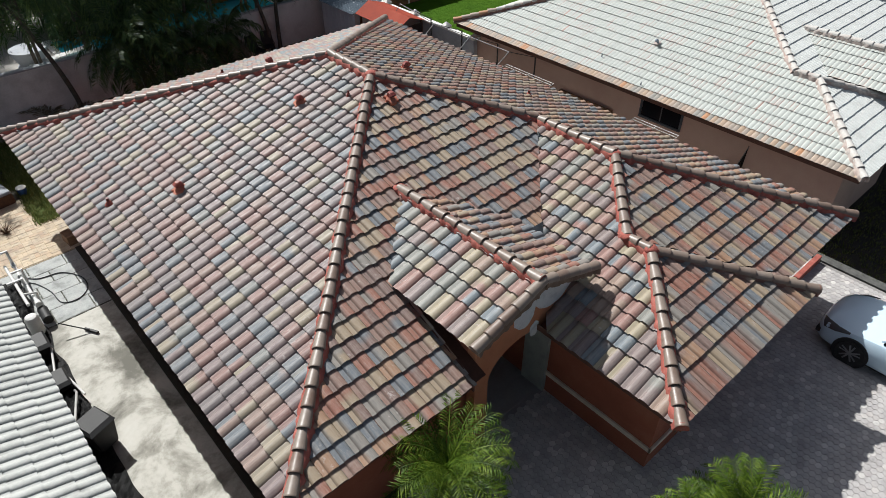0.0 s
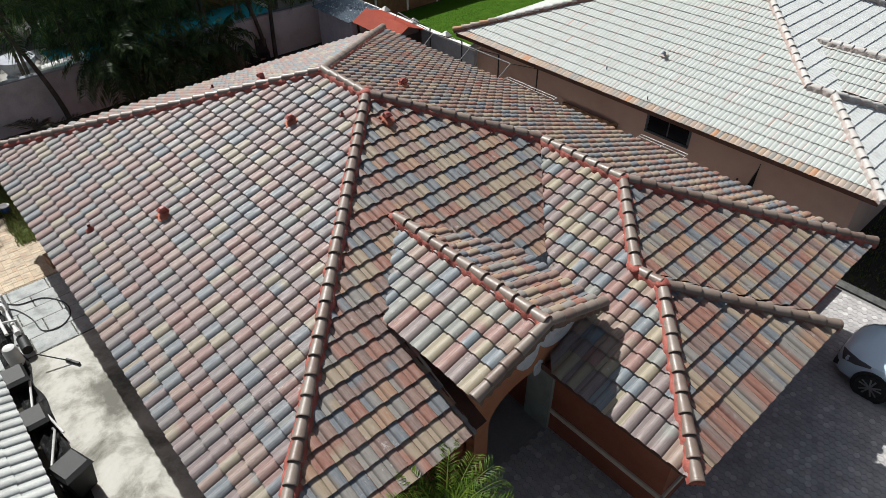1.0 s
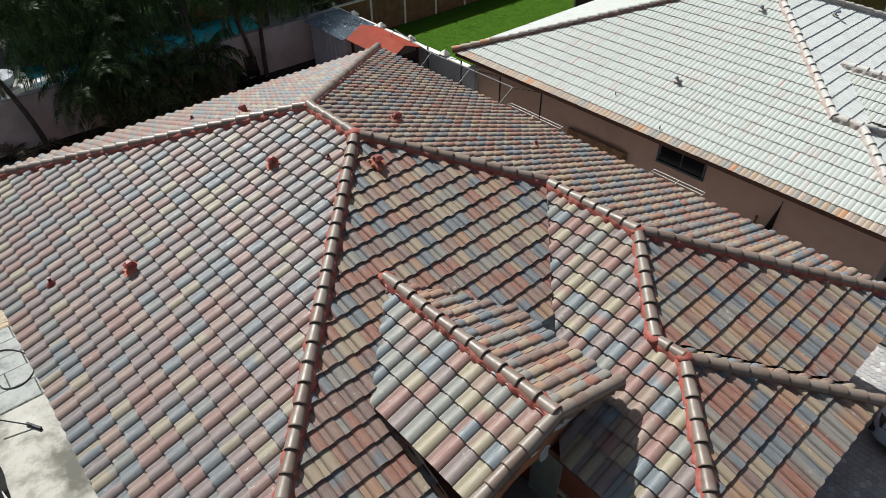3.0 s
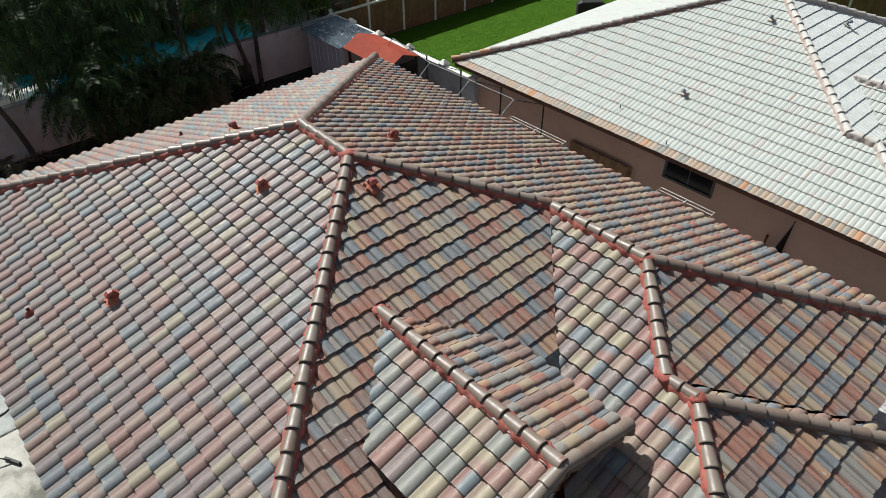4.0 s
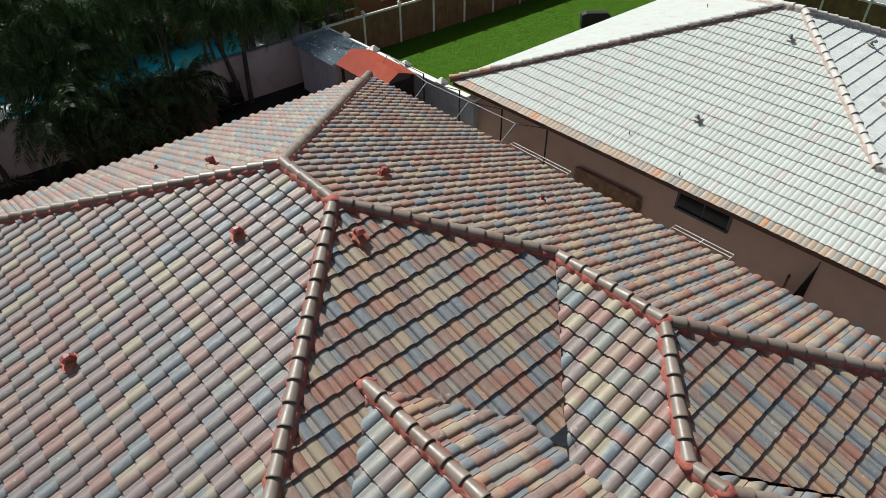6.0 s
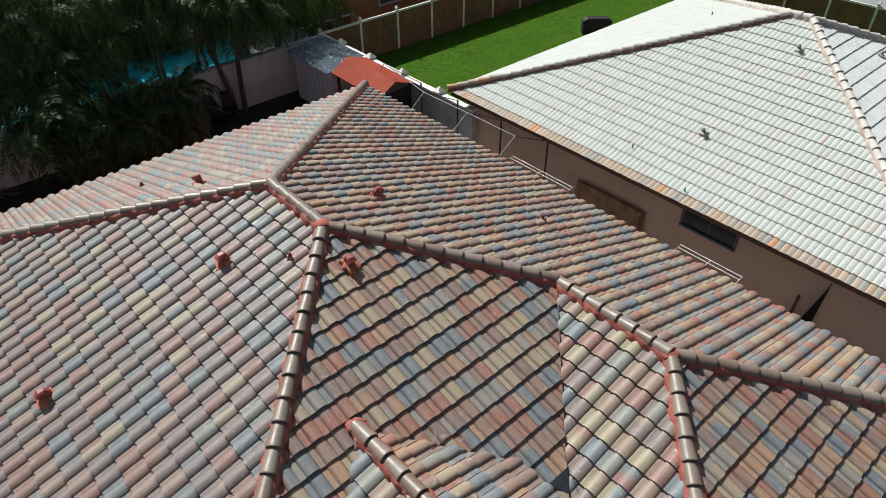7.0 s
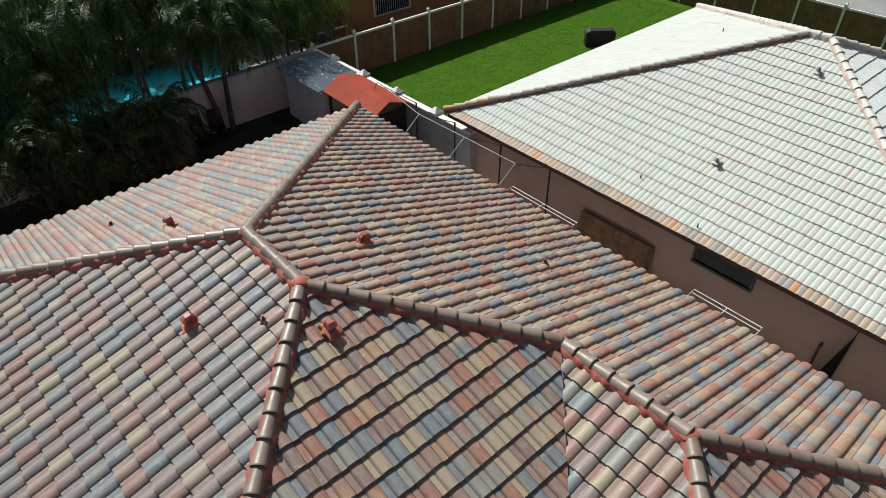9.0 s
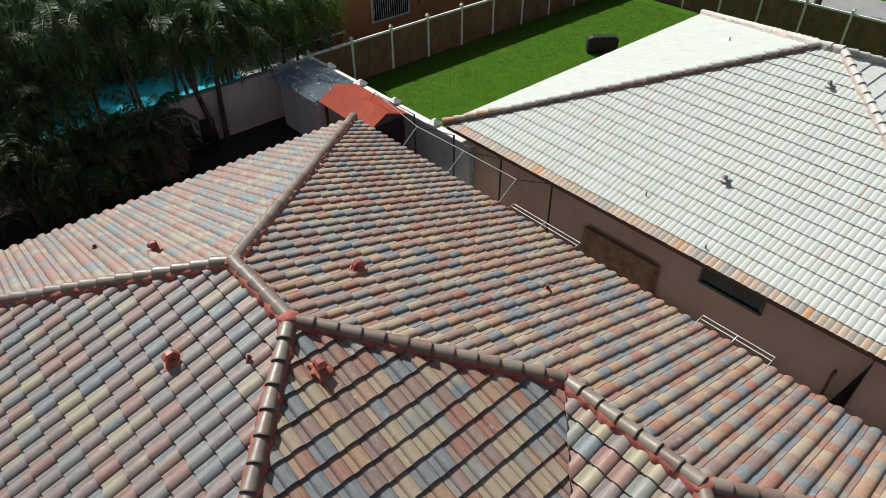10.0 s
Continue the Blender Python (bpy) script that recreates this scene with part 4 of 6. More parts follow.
for t_ in [o for o in nridge.children if o.name.startswith("ridge_tile") and o.matrix_basis.translation.y > 12.75 and o.matrix_basis.translation.x < 17.2]:
    t_.data = cap_mesh(M_BARE_TILE)
for x0, y0, x1, y1 in ((16.5, -1.3, 16.7, 13.05), (16.7, 12.85, 29.5, 13.05), (29.3, -0.6, 29.5, 12.85), (16.7, -1.3, 20.7, -1.1), (20.7, -0.6, 29.3, -0.4)):
    part("wall", boxm(x0, y0, 0, x1, y1, EAVE - 0.18), M_NSTUCCO, neighbour)
bm = bmesh.new()
prism(bm, [(NX + 0.1, -1.8), (21.2, -1.8), (21.2, -1.1), (30.0, -1.1), (30.0, 13.6), (NX + 0.1, 13.6)], EAVE - 0.20, EAVE - 0.18)
part("soffit", bm, M_FASCIA, neighbour)
part("fascia", boxm(NX + 0.05, -1.8, EAVE - 0.20, NX + 0.08, 13.6, EAVE - 0.06), M_FASCIA, neighbour)
part("fascia", boxm(NX + 0.08, 13.6, EAVE - 0.20, 30.0, 13.63, EAVE - 0.06), M_FASCIA, neighbour)
M_WINDOW_GLASS = Mat("dark_window_glass", 0.12, 0, 0.25).colour((0.006, 0.008, 0.012, 1)).m
M_DARK_RUST = blotchy("dark_rusty_sheet", (0.022, 0.012, 0.010, 1), (0.012, 0.008, 0.007, 1), (0.045, 0.022, 0.015, 1), 9, 60, 0.8)
M_BLACK_METAL = blotchy("black_metal", (0.02, 0.02, 0.022, 1), (0.012, 0.012, 0.012, 1), (0.05, 0.045, 0.04, 1), 6, 50, 0.5)
M_GALV = blotchy("galvanised_pipe", (0.42, 0.42, 0.41, 1), (0.28, 0.27, 0.25, 1), (0.5, 0.5, 0.49, 1), 5, 60, 0.45, 0.15, 0.003, 0.6)
M_GALV_DARK = blotchy("weathered_galvanised_pipe", (0.22, 0.225, 0.23, 1), (0.12, 0.118, 0.115, 1), (0.32, 0.325, 0.33, 1), 5, 60, 0.6, 0.15, 0.003, 0.0)
M_WHITE_PAINT = blotchy("white_paint", (0.72, 0.71, 0.68, 1), (0.55, 0.54, 0.5, 1), (0.78, 0.78, 0.76, 1), 2.5, 40, 0.55)
M_RUST = blotchy("rusty_iron", (0.10, 0.045, 0.025, 1), (0.05, 0.025, 0.018, 1), (0.18, 0.08, 0.04, 1), 9, 60, 0.7)
M_PLYWOOD = blotchy("weathered_plywood", (0.29, 0.165, 0.095, 1), (0.13, 0.075, 0.045, 1), (0.42, 0.26, 0.16, 1), 4.5, 25, 0.8)
M_WALL_WHITE = blotchy("weathered_white_wall", (0.62, 0.62, 0.61, 1), (0.38, 0.375, 0.365, 1), (0.72, 0.72, 0.71, 1), 0.9, 20, 0.9, 0.4)
M_WALL_GREY = blotchy("grey_block_wall", (0.40, 0.42, 0.455, 1), (0.27, 0.285, 0.31, 1), (0.48, 0.50, 0.53, 1), 1.4, 25, 0.9, 0.5)
M_PVC = blotchy("white_pvc", (0.66, 0.66, 0.64, 1), (0.5, 0.5, 0.48, 1), (0.72, 0.72, 0.71, 1), 5, 40, 0.4)
M_BLACK_PLASTIC = blotchy("black_plastic", (0.014, 0.014, 0.015, 1), (0.008, 0.008, 0.009, 1), (0.024, 0.024, 0.025, 1), 4, 50, 0.6)

# ---- neighbour's wall: window, board, iron gate, vents ----
win = thing("window_1", "wide dark window under the eave of the pinkish wall", "window", kind="structure")
for x0, y0, z0, x1, y1, z1 in ((16.44, 3.62, 1.40, 16.52, 5.20, 1.47), (16.46, 3.62, 2.18, 16.52, 5.20, 2.24), (16.46, 3.62, 1.47, 16.52, 3.69, 2.18), (16.46, 5.13, 1.47, 16.52, 5.20, 2.18), (16.48, 4.38, 1.47, 16.51, 4.42, 2.18)):
    part("window_frame", boxm(x0, y0, z0, x1, y1, z1, 0.004), M_WINDOW_FRAME, win)
for y in (3.69, 4.42):
    part("pane", boxm(16.488, y, 1.47, 16.496, y + 0.70, 2.18), M_WINDOW_GLASS, win)
board = thing("plywood_board", "weathered brown plywood sheets leaning on the wall", "board")
for k in range(3):
    part("sheet", boxm(-0.01, 0, 0, 0.008, 2.3 - 0.03 * k, 1.22, m=pose(16.30 - 0.035 * k, 6.2 + 0.05 * k, 0.0, 0, 8, 0)), M_PLYWOOD, board)
gate = thing("scrap_metal", "dark rusty folded metal sheet leaning on the wall", "scrap metal")
tip = Vector((16.38, 1.35, 1.86))
feet = [Vector((16.25, 1.75, 0.02)), Vector((16.33, 1.58, 0.02)), Vector((16.42, 1.40, 0.02))]
for p, q in ((0, 1), (1, 2)):
    bm = bmesh.new()
    bm.faces.new([bm.verts.new(v) for v in (tip, feet[p], feet[q])])
    bmesh.ops.solidify(bm, geom=bm.faces[:], thickness=0.01)
    part("sheet", bm, M_DARK_RUST, gate)
for k, f_ in enumerate(feet):
    bm = bmesh.new()
    tube(bm, [f_, tip + (tip - f_) * 0.03], 0.012, 6)
    part("edge_tube", bm, M_GALV_DARK if k == 0 else M_DARK_RUST, gate, "", True)
tap = thing("standpipe", "rusty standpipe on the pinkish wall", "pipe")
bm = bmesh.new()
tube(bm, [(16.42, 1.86, 0), (16.42, 1.86, 1.08), (16.38, 1.84, 1.18), (16.32, 1.82, 1.13)], 0.03, 8)
part("pipe", bm, M_RUST, tap, "", True)
M_OLD_VENT = blotchy("weathered_blue_grey_metal", (0.20, 0.25, 0.31, 1), (0.07, 0.06, 0.06, 1), (0.3, 0.32, 0.36, 1), 12, 60, 0.6)


def neighbour_vent(x, y, z, turn, big=True):
    v = thing("roof_vent", "weathered blue-grey metal vent on the white tile roof", "roof vent", pose(x, y, z, 0, -20 if big else 0, turn), "vents on the white roof")
    v.scale = (0.62, 0.62, 0.5) if big else (0.38, 0.38, 0.34)
    bm = bmesh.new()
    tube(bm, [(0, 0, -0.05), (0, 0, 0.22), (-0.02, 0, 0.28)], [0.07, 0.065, 0.06] if big else [0.055, 0.045, 0.05], 12)
    part("stack", bm, M_OLD_VENT, v, "", True)
    if big:
        bm = bmesh.new()
        tube(bm, [(-0.02, 0, 0.24), (-0.08, 0, 0.31), (-0.17, 0, 0.27)], [0.075, 0.095, 0.08], 12)
        part("hood", bm, M_OLD_VENT, v, "", True)
        part("base_plate", boxm(-0.17, -0.14, 0.0, 0.15, 0.14, 0.055, 0.01), M_MORTAR_PALE, v, "chipped pinkish mortar pad")
    return v


for x, y, b in ((18.0, 5.9, True), (16.7, 7.14, False), (21.75, 5.58, True), (16.17, 5.15, False)):
    neighbour_vent(x, y, EAVE + PITCH * (x - NX), 0, b)
neighbour_vent(23.67, 4.07, EAVE + PITCH * (4.07 - NF), 90)
neighbour_vent(24.4, 9.65, EAVE + PITCH * (NB - 9.65), 0, False)

# ---- pipe frames along the far eave ----
frame_thing = thing("awning_rail", "long bent galvanised awning rail standing off the eave", "awning rail")
for pts in ([(15.45, 17.0, 2.05), (15.56, 16.75, EAVE), (15.1, 14.03, EAVE), (15.16, 12.05, EAVE), (15.19, 10.06, EAVE)], [(15.1, 14.03, EAVE), (14.2, 13.75, EAVE - 0.35)],
            [(15.16, 12.05, EAVE), (14.2, 11.8, EAVE - 0.35)], [(15.19, 10.06, EAVE), (14.2, 9.85, EAVE - 0.35)]):
    bm = bmesh.new()
    tube(bm, pts, 0.016, 8)
    part("pipe", bm, M_GALV_DARK, frame_thing, "", True)
for pts in ([(15.1, 14.03, EAVE), (15.7, 13.7, EAVE - 0.25), (15.93, 13.31, EAVE - 0.3)], [(15.16, 12.05, EAVE), (15.8, 11.7, EAVE - 0.25), (16.0, 11.38, EAVE - 0.3)], [(15.19, 10.06, EAVE), (16.1, 9.56, EAVE - 0.3)], [(15.5, 16.4, EAVE), (15.9, 15.15, EAVE - 0.3)]):
    bm = bmesh.new()
    tube(bm, pts, 0.012, 6)
    part("brace", bm, M_BLACK_METAL, frame_thing, "", True)
for y, x in ((15.15, 15.9), (13.31, 15.93), (11.38, 16.0), (9.56, 16.1)):
    p = thing("post", "thin black metal post by the boundary wall", "post", group="posts by the boundary wall")
    bm = bmesh.new()
    tube(bm, [(x, y, 0), (x, y, EAVE - 0.29)], 0.028, 8)
    part("shaft", bm, M_BLACK_METAL, p, "", True)
for y0, y1 in ((7.21, 9.32), (2.56, 4.06)):
    rk = thing("eave_rack", "white metal tube rack fixed under the tile eave", "rack", group="racks along the eave")
    for pts in ([(13.9, y0, EAVE - 0.03), (14.33, y0, EAVE + 0.01), (14.33, y1, EAVE + 0.01), (13.9, y1, EAVE - 0.03)], [(14.24, y0, EAVE - 0.02), (14.24, y1, EAVE - 0.02)], [(13.95, (y0 + y1) / 2, EAVE - 0.03), (14.33, (y0 + y1) / 2, EAVE + 0.01)]):
        bm = bmesh.new()
        tube(bm, pts, 0.009, 6)
        part("tube", bm, M_WHITE_PAINT, rk, "", True)
    for y in (y0, y1):
        bm = bmesh.new()
        tube(bm, [(14.0, y, EAVE - 0.03), (13.44, y, EAVE - 0.5)], 0.014, 6)
        part("bracket", bm, M_WHITE_PAINT, rk, "", True)

# ---- boundary walls ----
wall = solid("wall_east", boxm(16.22, 12.9, 0, 16.40, 22.2, 1.82), M_WALL_GREY, "grey rendered block boundary wall with a white cap", "wall", "structure")
part("cap", boxm(16.19, 12.9, 1.82, 16.43, 22.2, 1.89, 0.01), M_WHITE_PAINT, wall, "white painted coping")
for y in (12.94, 14.65, 16.7, 18.65, 20.6):
    part("post_cap", boxm(16.13, y - 0.15, 1.90, 16.49, y + 0.15, 1.98, 0.02), M_WHITE_PAINT, wall)
    bm = bmesh.new()
    bmesh.ops.create_cone(bm, cap_ends=True, segments=4, radius1=0.22, radius2=0.05, depth=0.12, matrix=pose(16.31, y, 2.04, 0, 0, 45))
    part("post_cap_top", bm, M_WHITE_PAINT, wall)
north = solid("wall_north", boxm(-9.0, 21.80, 0, 16.21, 22.0, 1.86), M_WALL_WHITE, "weathered white rendered garden wall in palm shade", "wall", "structure")
part("cap", boxm(-9.0, 21.77, 1.86, 16.21, 22.03, 1.92, 0.01), M_WALL_GREY, north)
solid("wall_west", boxm(-9.2, 12.0, 0, -9.0, 22.0, 1.86), M_WALL_WHITE, "weathered white rendered garden wall", "wall", "structure")


# ---- shed and red lean-to ----
def corrugated(name, x0, y0, x1, y1, zlow, zhigh, material, owner, label, pitch=0.105, amp=0.017, skew=0.0):
    """A corrugated sheet falling from x1 (high) to x0 (low), its waves across y; skew: how far the high end is cut back."""
    bm = bmesh.new()
    n = int((y1 - y0) / pitch * 6)
    rows = []
    for i in range(n + 1):
        y = y0 + (y1 - y0) * i / n
        yh = y0 + skew + (y1 - y0 - skew) * i / n
        w = amp * math.sin(math.tau * (y - y0) / pitch)
        rows.append([bm.verts.new((x0, y, zlow + w)), bm.verts.new((x1, yh, zhigh + w)), bm.verts.new((x1, yh, zhigh + w - 0.006)), bm.verts.new((x0, y, zlow + w - 0.006))])
    for a, b in zip(rows, rows[1:]):
        for k in range(4):
            bm.faces.new((a[k], a[(k + 1) % 4], b[(k + 1) % 4], b[k]))
    bmesh.ops.recalc_face_normals(bm, faces=bm.faces)
    return part(name, bm, material, owner, label, True, 60)


M_SHED_ROOF = Mat("blue_grey_corrugated_metal", 0.45, 0.15, 0.4)
_c = M_SHED_ROOF.ramp(M_SHED_ROOF.noise(1.9, 6, 0.65), [(0.3, (0.085, 0.115, 0.145, 1)), (0.7, (0.15, 0.195, 0.235, 1))])
# sun dapples from between the palm leaves, painted as bright spots
_c = M_SHED_ROOF.mix(M_SHED_ROOF.ramp(M_SHED_ROOF.noise(6.5, 5, 0.7), [(0.60, 0.0), (0.64, 0.9)]), _c, (0.62, 0.66, 0.68, 1))
M_SHED_ROOF.colour(_c).bump(M_SHED_ROOF.noise(18, 5, 0.6), 0.2, 0.004)
M_SHED_ROOF = M_SHED_ROOF.m
M_SHED_WALL = blotchy("silver_grey_metal", (0.62, 0.67, 0.73, 1), (0.46, 0.51, 0.57, 1), (0.70, 0.74, 0.78, 1), 0.9, 25, 0.5, 0.2, 0.004, 0.0)
M_RED_SHEET = blotchy("red_oxide_sheet", (0.30, 0.046, 0.022, 1), (0.22, 0.036, 0.02, 1), (0.35, 0.07, 0.038, 1), 1.3, 30, 0.8, 0.3, 0.008, 0.0, 0.2)
shed = thing("shed", "grey metal garden shed with a blue-grey corrugated gable roof", "shed")
for x0, y0, x1, y1, t in ((14.45, 18.6, 14.50, 21.2, 1.86), (14.50, 18.6, 16.05, 18.65, 1.86), (14.50, 21.15, 16.05, 21.2, 1.86), (16.05, 18.6, 16.10, 21.2, 1.86)):
    part("wall", boxm(x0, y0, 0, x1, y1, t), M_SHED_WALL, shed)
corrugated("roof_sheet", 14.28, 18.57, 16.12, 21.45, 1.89, 2.02, M_SHED_ROOF, shed, "corrugated blue-grey roof with painted sun dapples", skew=0.2)
part("eave_angle", boxm(14.35, 18.5, 1.80, 14.38, 21.3, 1.84), M_SHED_WALL, shed)
for k in range(8):
    part("wall_rib", boxm(14.435, 18.75 + k * 0.32, 0.02, 14.45, 18.79 + k * 0.32, 1.82), M_SHED_WALL, shed)
lean = thing("lean_to", "red oxide sheet gable roof of a low lean-to by the wall", "lean-to")
bm = bmesh.new()
rows = []
for y, sec in ((18.55, [(14.46, 1.90), (15.21, 2.30), (16.08, 2.02)]), (17.1, [(14.46, 1.88), (15.22, 2.27), (16.08, 2.0)]), (15.70, [(14.46, 1.86), (15.22, 2.26), (16.06, 1.97)])):
    rows.append([bm.verts.new((x, y, z)) for x, z in sec])
for a, b in zip(rows, rows[1:]):
    for i in range(2):
        bm.faces.new((a[i], a[i + 1], b[i + 1], b[i]))
bmesh.ops.recalc_face_normals(bm, faces=bm.faces)
bmesh.ops.solidify(bm, geom=bm.faces[:], thickness=0.02)
part("roof", bm, M_RED_SHEET, lean)
for x, y, h in ((14.58, 15.85, 1.86), (14.58, 18.3, 1.88), (15.95, 15.85, 1.95), (15.95, 18.3, 1.97)):
    part("post", boxm(x - 0.04, y - 0.04, 0, x + 0.04, y + 0.04, h), M_RUST, lean)
part("front_panel", boxm(14.6, 15.74, 0, 15.9, 15.77, 1.9), M_DARK_RUST, lean)

# ---- lawn, fence and the house behind ----
sheet("lawn", 16.46, 13.2, 36.9, 22.46, 0.0, M_LAWN, "bright green mown lawn behind the fence shadow", "lawn")
sheet("lawn_side", 30.0, -8.0, 36.9, 13.19, 0.0, M_LAWN, "bright green mown side lawn", "lawn")


def grass_blades(name, x0, y0, x1, y1, count, material, seed, h=(0.04, 0.09), z=0.0, owner=None, wide=0.012):
    rng = random.Random(seed)
    V, F = [], []
    for _ in range(count):
        x, y = rng.uniform(x0, x1), rng.uniform(y0, y1)
        for _ in range(3):
            a = rng.uniform(0, math.tau)
            hh = rng.uniform(*h)
            bx, by = x + rng.uniform(-0.05, 0.05), y + rng.uniform(-0.05, 0.05)
            dx, dy = math.cos(a) * wide, math.sin(a) * wide
            lx, ly = rng.uniform(-0.04, 0.04), rng.uniform(-0.04, 0.04)
            k = len(V)
            V += [(bx - dx, by - dy, z), (bx + dx, by + dy, z), (bx + lx, by + ly, z + hh)]
            F.append((k, k + 1, k + 2))
    me = bpy.data.meshes.new(name)
    me.from_pydata(V, [], F)
    me.materials.append(material)
    return part(name, me, None, owner)


def leaf_mat(name, dark, mid, light, rough=0.4, spec=0.5):
    m = Mat(name, rough, 0, spec)
    g = m.t.nodes.new("ShaderNodeNewGeometry").outputs["Random Per Island"]
    c = m.ramp(g, [(0.0, dark), (0.55, mid), (1.0, light)])
    c = m.mix(m.ramp(m.noise(1.4, 4), [(0.4, 0.0), (0.7, 0.6)]), c, dark)
    m.colour(c)
    tr = m.node("ShaderNodeBsdfTranslucent")
    m.link(c, tr.inputs["Color"])
    mx = m.node("ShaderNodeMixShader")
    mx.inputs[0].default_value = 0.42
    out = m.t.nodes["Material Output"]
    m.link(m.b.outputs[0], mx.inputs[1])
    m.link(tr.outputs[0], mx.inputs[2])
    m.link(mx.outputs[0], out.inputs["Surface"])
    return m.m


M_BLADE = leaf_mat("grass_blade", (0.040, 0.094, 0.009, 1), (0.056, 0.126, 0.012, 1), (0.080, 0.154, 0.018, 1), 0.9, 0.02)
M_WEED_BLADE = leaf_mat("weed_blade", (0.08, 0.105, 0.025, 1), (0.16, 0.185, 0.06, 1), (0.26, 0.24, 0.10, 1), 0.6, 0.2)
tagged(grass_blades("grass", 16.6, 14.0, 36.3, 22.3, 50000, M_BLADE, 11, (0.012, 0.026), wide=0.006), "short bright green lawn grass", "grass", kind="stuff")

M_FENCE = Mat("brown_fence_panel", 0.75)
_c = M_FENCE.ramp(M_FENCE.noise(2.2, 6, 0.7), [(0.3, (0.12, 0.062, 0.030, 1)), (0.55, (0.205, 0.107, 0.050, 1)), (0.8, (0.28, 0.16, 0.082, 1))])
_c = M_FENCE.mix(M_FENCE.ramp(M_FENCE.noise(6, 5, 0.6, stretch=(1, 1, 0.08)), [(0.4, 0.0), (0.7, 0.5)]), _c, (0.07, 0.04, 0.025, 1))
M_FENCE.colour(_c).bump(M_FENCE.noise(30, 4), 0.3, 0.005)
M_FENCE = M_FENCE.m
fence = thing("fence", "brown panel fence with white posts and a white top rail", "fence")
posts = [(16.55 + 2.05 * k, 22.55) for k in range(11)] + [(37.05, 22.55 - 2.05 * k) for k in range(1, 14)]
posts[10] = (37.05, 22.55)
for x, y in posts:
    fp = part("post", boxm(x - 0.055, y - 0.055, 0, x + 0.055, y + 0.055, 1.86, 0.006), M_WHITE_PAINT, fence)
    bm = bmesh.new()
    bmesh.ops.create_cone(bm, cap_ends=True, segments=4, radius1=0.105, radius2=0.015, depth=0.09, matrix=pose(x, y, 1.925, 0, 0, 45))
    box(bm, x - 0.075, y - 0.075, 1.86, x + 0.075, y + 0.075, 1.882)
    part("post_cap", bm, M_WHITE_PAINT, fp)
for (xa, ya), (xb, yb) in zip(posts, posts[1:]):
    if ya == yb:
        part("top_rail", boxm(xa + 0.055, ya - 0.04, 1.66, xb - 0.055, ya + 0.04, 1.75, 0.006), M_WHITE_PAINT, fence)
        part("panel", boxm(xa + 0.055, ya - 0.02, 0.0, xb - 0.055, ya + 0.02, 1.66), M_FENCE, fence)
    else:
        part("top_rail", boxm(xa - 0.04, yb + 0.055, 1.66, xa + 0.04, ya - 0.055, 1.75, 0.006), M_WHITE_PAINT, fence)
        part("panel", boxm(xa - 0.02, yb + 0.055, 0.0, xa + 0.02, ya - 0.055, 1.66), M_FENCE, fence)

M_ORANGE = blotchy("orange_stucco", (0.36, 0.165, 0.07, 1), (0.29, 0.13, 0.055, 1), (0.41, 0.20, 0.09, 1), 0.9, 40, 0.9, 0.4)
orange = thing("house", "orange-brown stucco house behind the fence with a barred window", "house")
part("wall", boxm(20.1, 25.5, 0, 42.0, 25.7, 3.4), M_ORANGE, orange)
part("wall", boxm(20.1, 25.7, 0, 20.3, 32.0, 3.4), M_ORANGE, orange)
part("wall", boxm(12.5, 29.5, 0, 20.1, 29.7, 3.2), M_ORANGE, orange)
part("roof", boxm(19.5, 24.9, 3.4, 42.5, 36.0, 3.6), M_WHITE_RIDGE, orange)
wd = part("window", boxm(21.75, 25.44, 0.95, 24.0, 25.5, 2.25), M_WHITE_PAINT, orange, "white framed window with white bars")
part("pane", boxm(21.85, 25.425, 1.05, 23.9, 25.437, 2.15), M_WINDOW_GLASS, wd)
for k in range(17):
    bm = bmesh.new()
    tube(bm, [(21.85 + k * 0.128, 25.37, 0.98), (21.85 + k * 0.128, 25.37, 2.22)], 0.012, 6)
    part("bar", bm, M_WHITE_PAINT, wd)
part("meter_box", boxm(24.6, 25.36, 1.2, 25.4, 25.5, 1.8, 0.01), M_ORANGE, orange)
part("porch_rail", boxm(17.0, 25.3, 1.0, 20.1, 25.36, 1.06), M_WHITE_PAINT, orange)
grill = thing("barbecue_grill", "black covered barbecue grill on the lawn", "grill", pose(29.0, 17.6, 0, 0, 0, -40))
grill.scale = (1.1, 0.9, 0.58)
bm = boxm(-0.62, -0.3, 0.0, 0.62, 0.3, 0.95, 0.05)
part("cover_skirt", bm, M_BLACK_PLASTIC, grill, "", True, 50)
bm = bmesh.new()
sec = []
for x in (-0.64, -0.45, 0.45, 0.64):
    h = 0.42 if abs(x) < 0.5 else 0.15
    sec.append([bm.verts.new((x, -0.32, 0.9)), bm.verts.new((x, -0.24, 0.95 + h * 0.8)), bm.verts.new((x, 0.05, 0.95 + h)), bm.verts.new((x, 0.3, 0.95 + h * 0.6)), bm.verts.new((x, 0.32, 0.9))])
for a, b in zip(sec, sec[1:]):
    for i in range(4):
        bm.faces.new((a[i], b[i], b[i + 1], a[i + 1]))
bm.faces.new(sec[0][::-1])
bm.faces.new(sec[-1])
bmesh.ops.recalc_face_normals(bm, faces=bm.faces)
part("cover_top", bm, M_BLACK_PLASTIC, grill, "", True, 50)
M_ROAD = blotchy("pale_asphalt", (0.24, 0.24, 0.24, 1), (0.18, 0.18, 0.18, 1), (0.3, 0.3, 0.3, 1), 0.6, 30, 0.9)
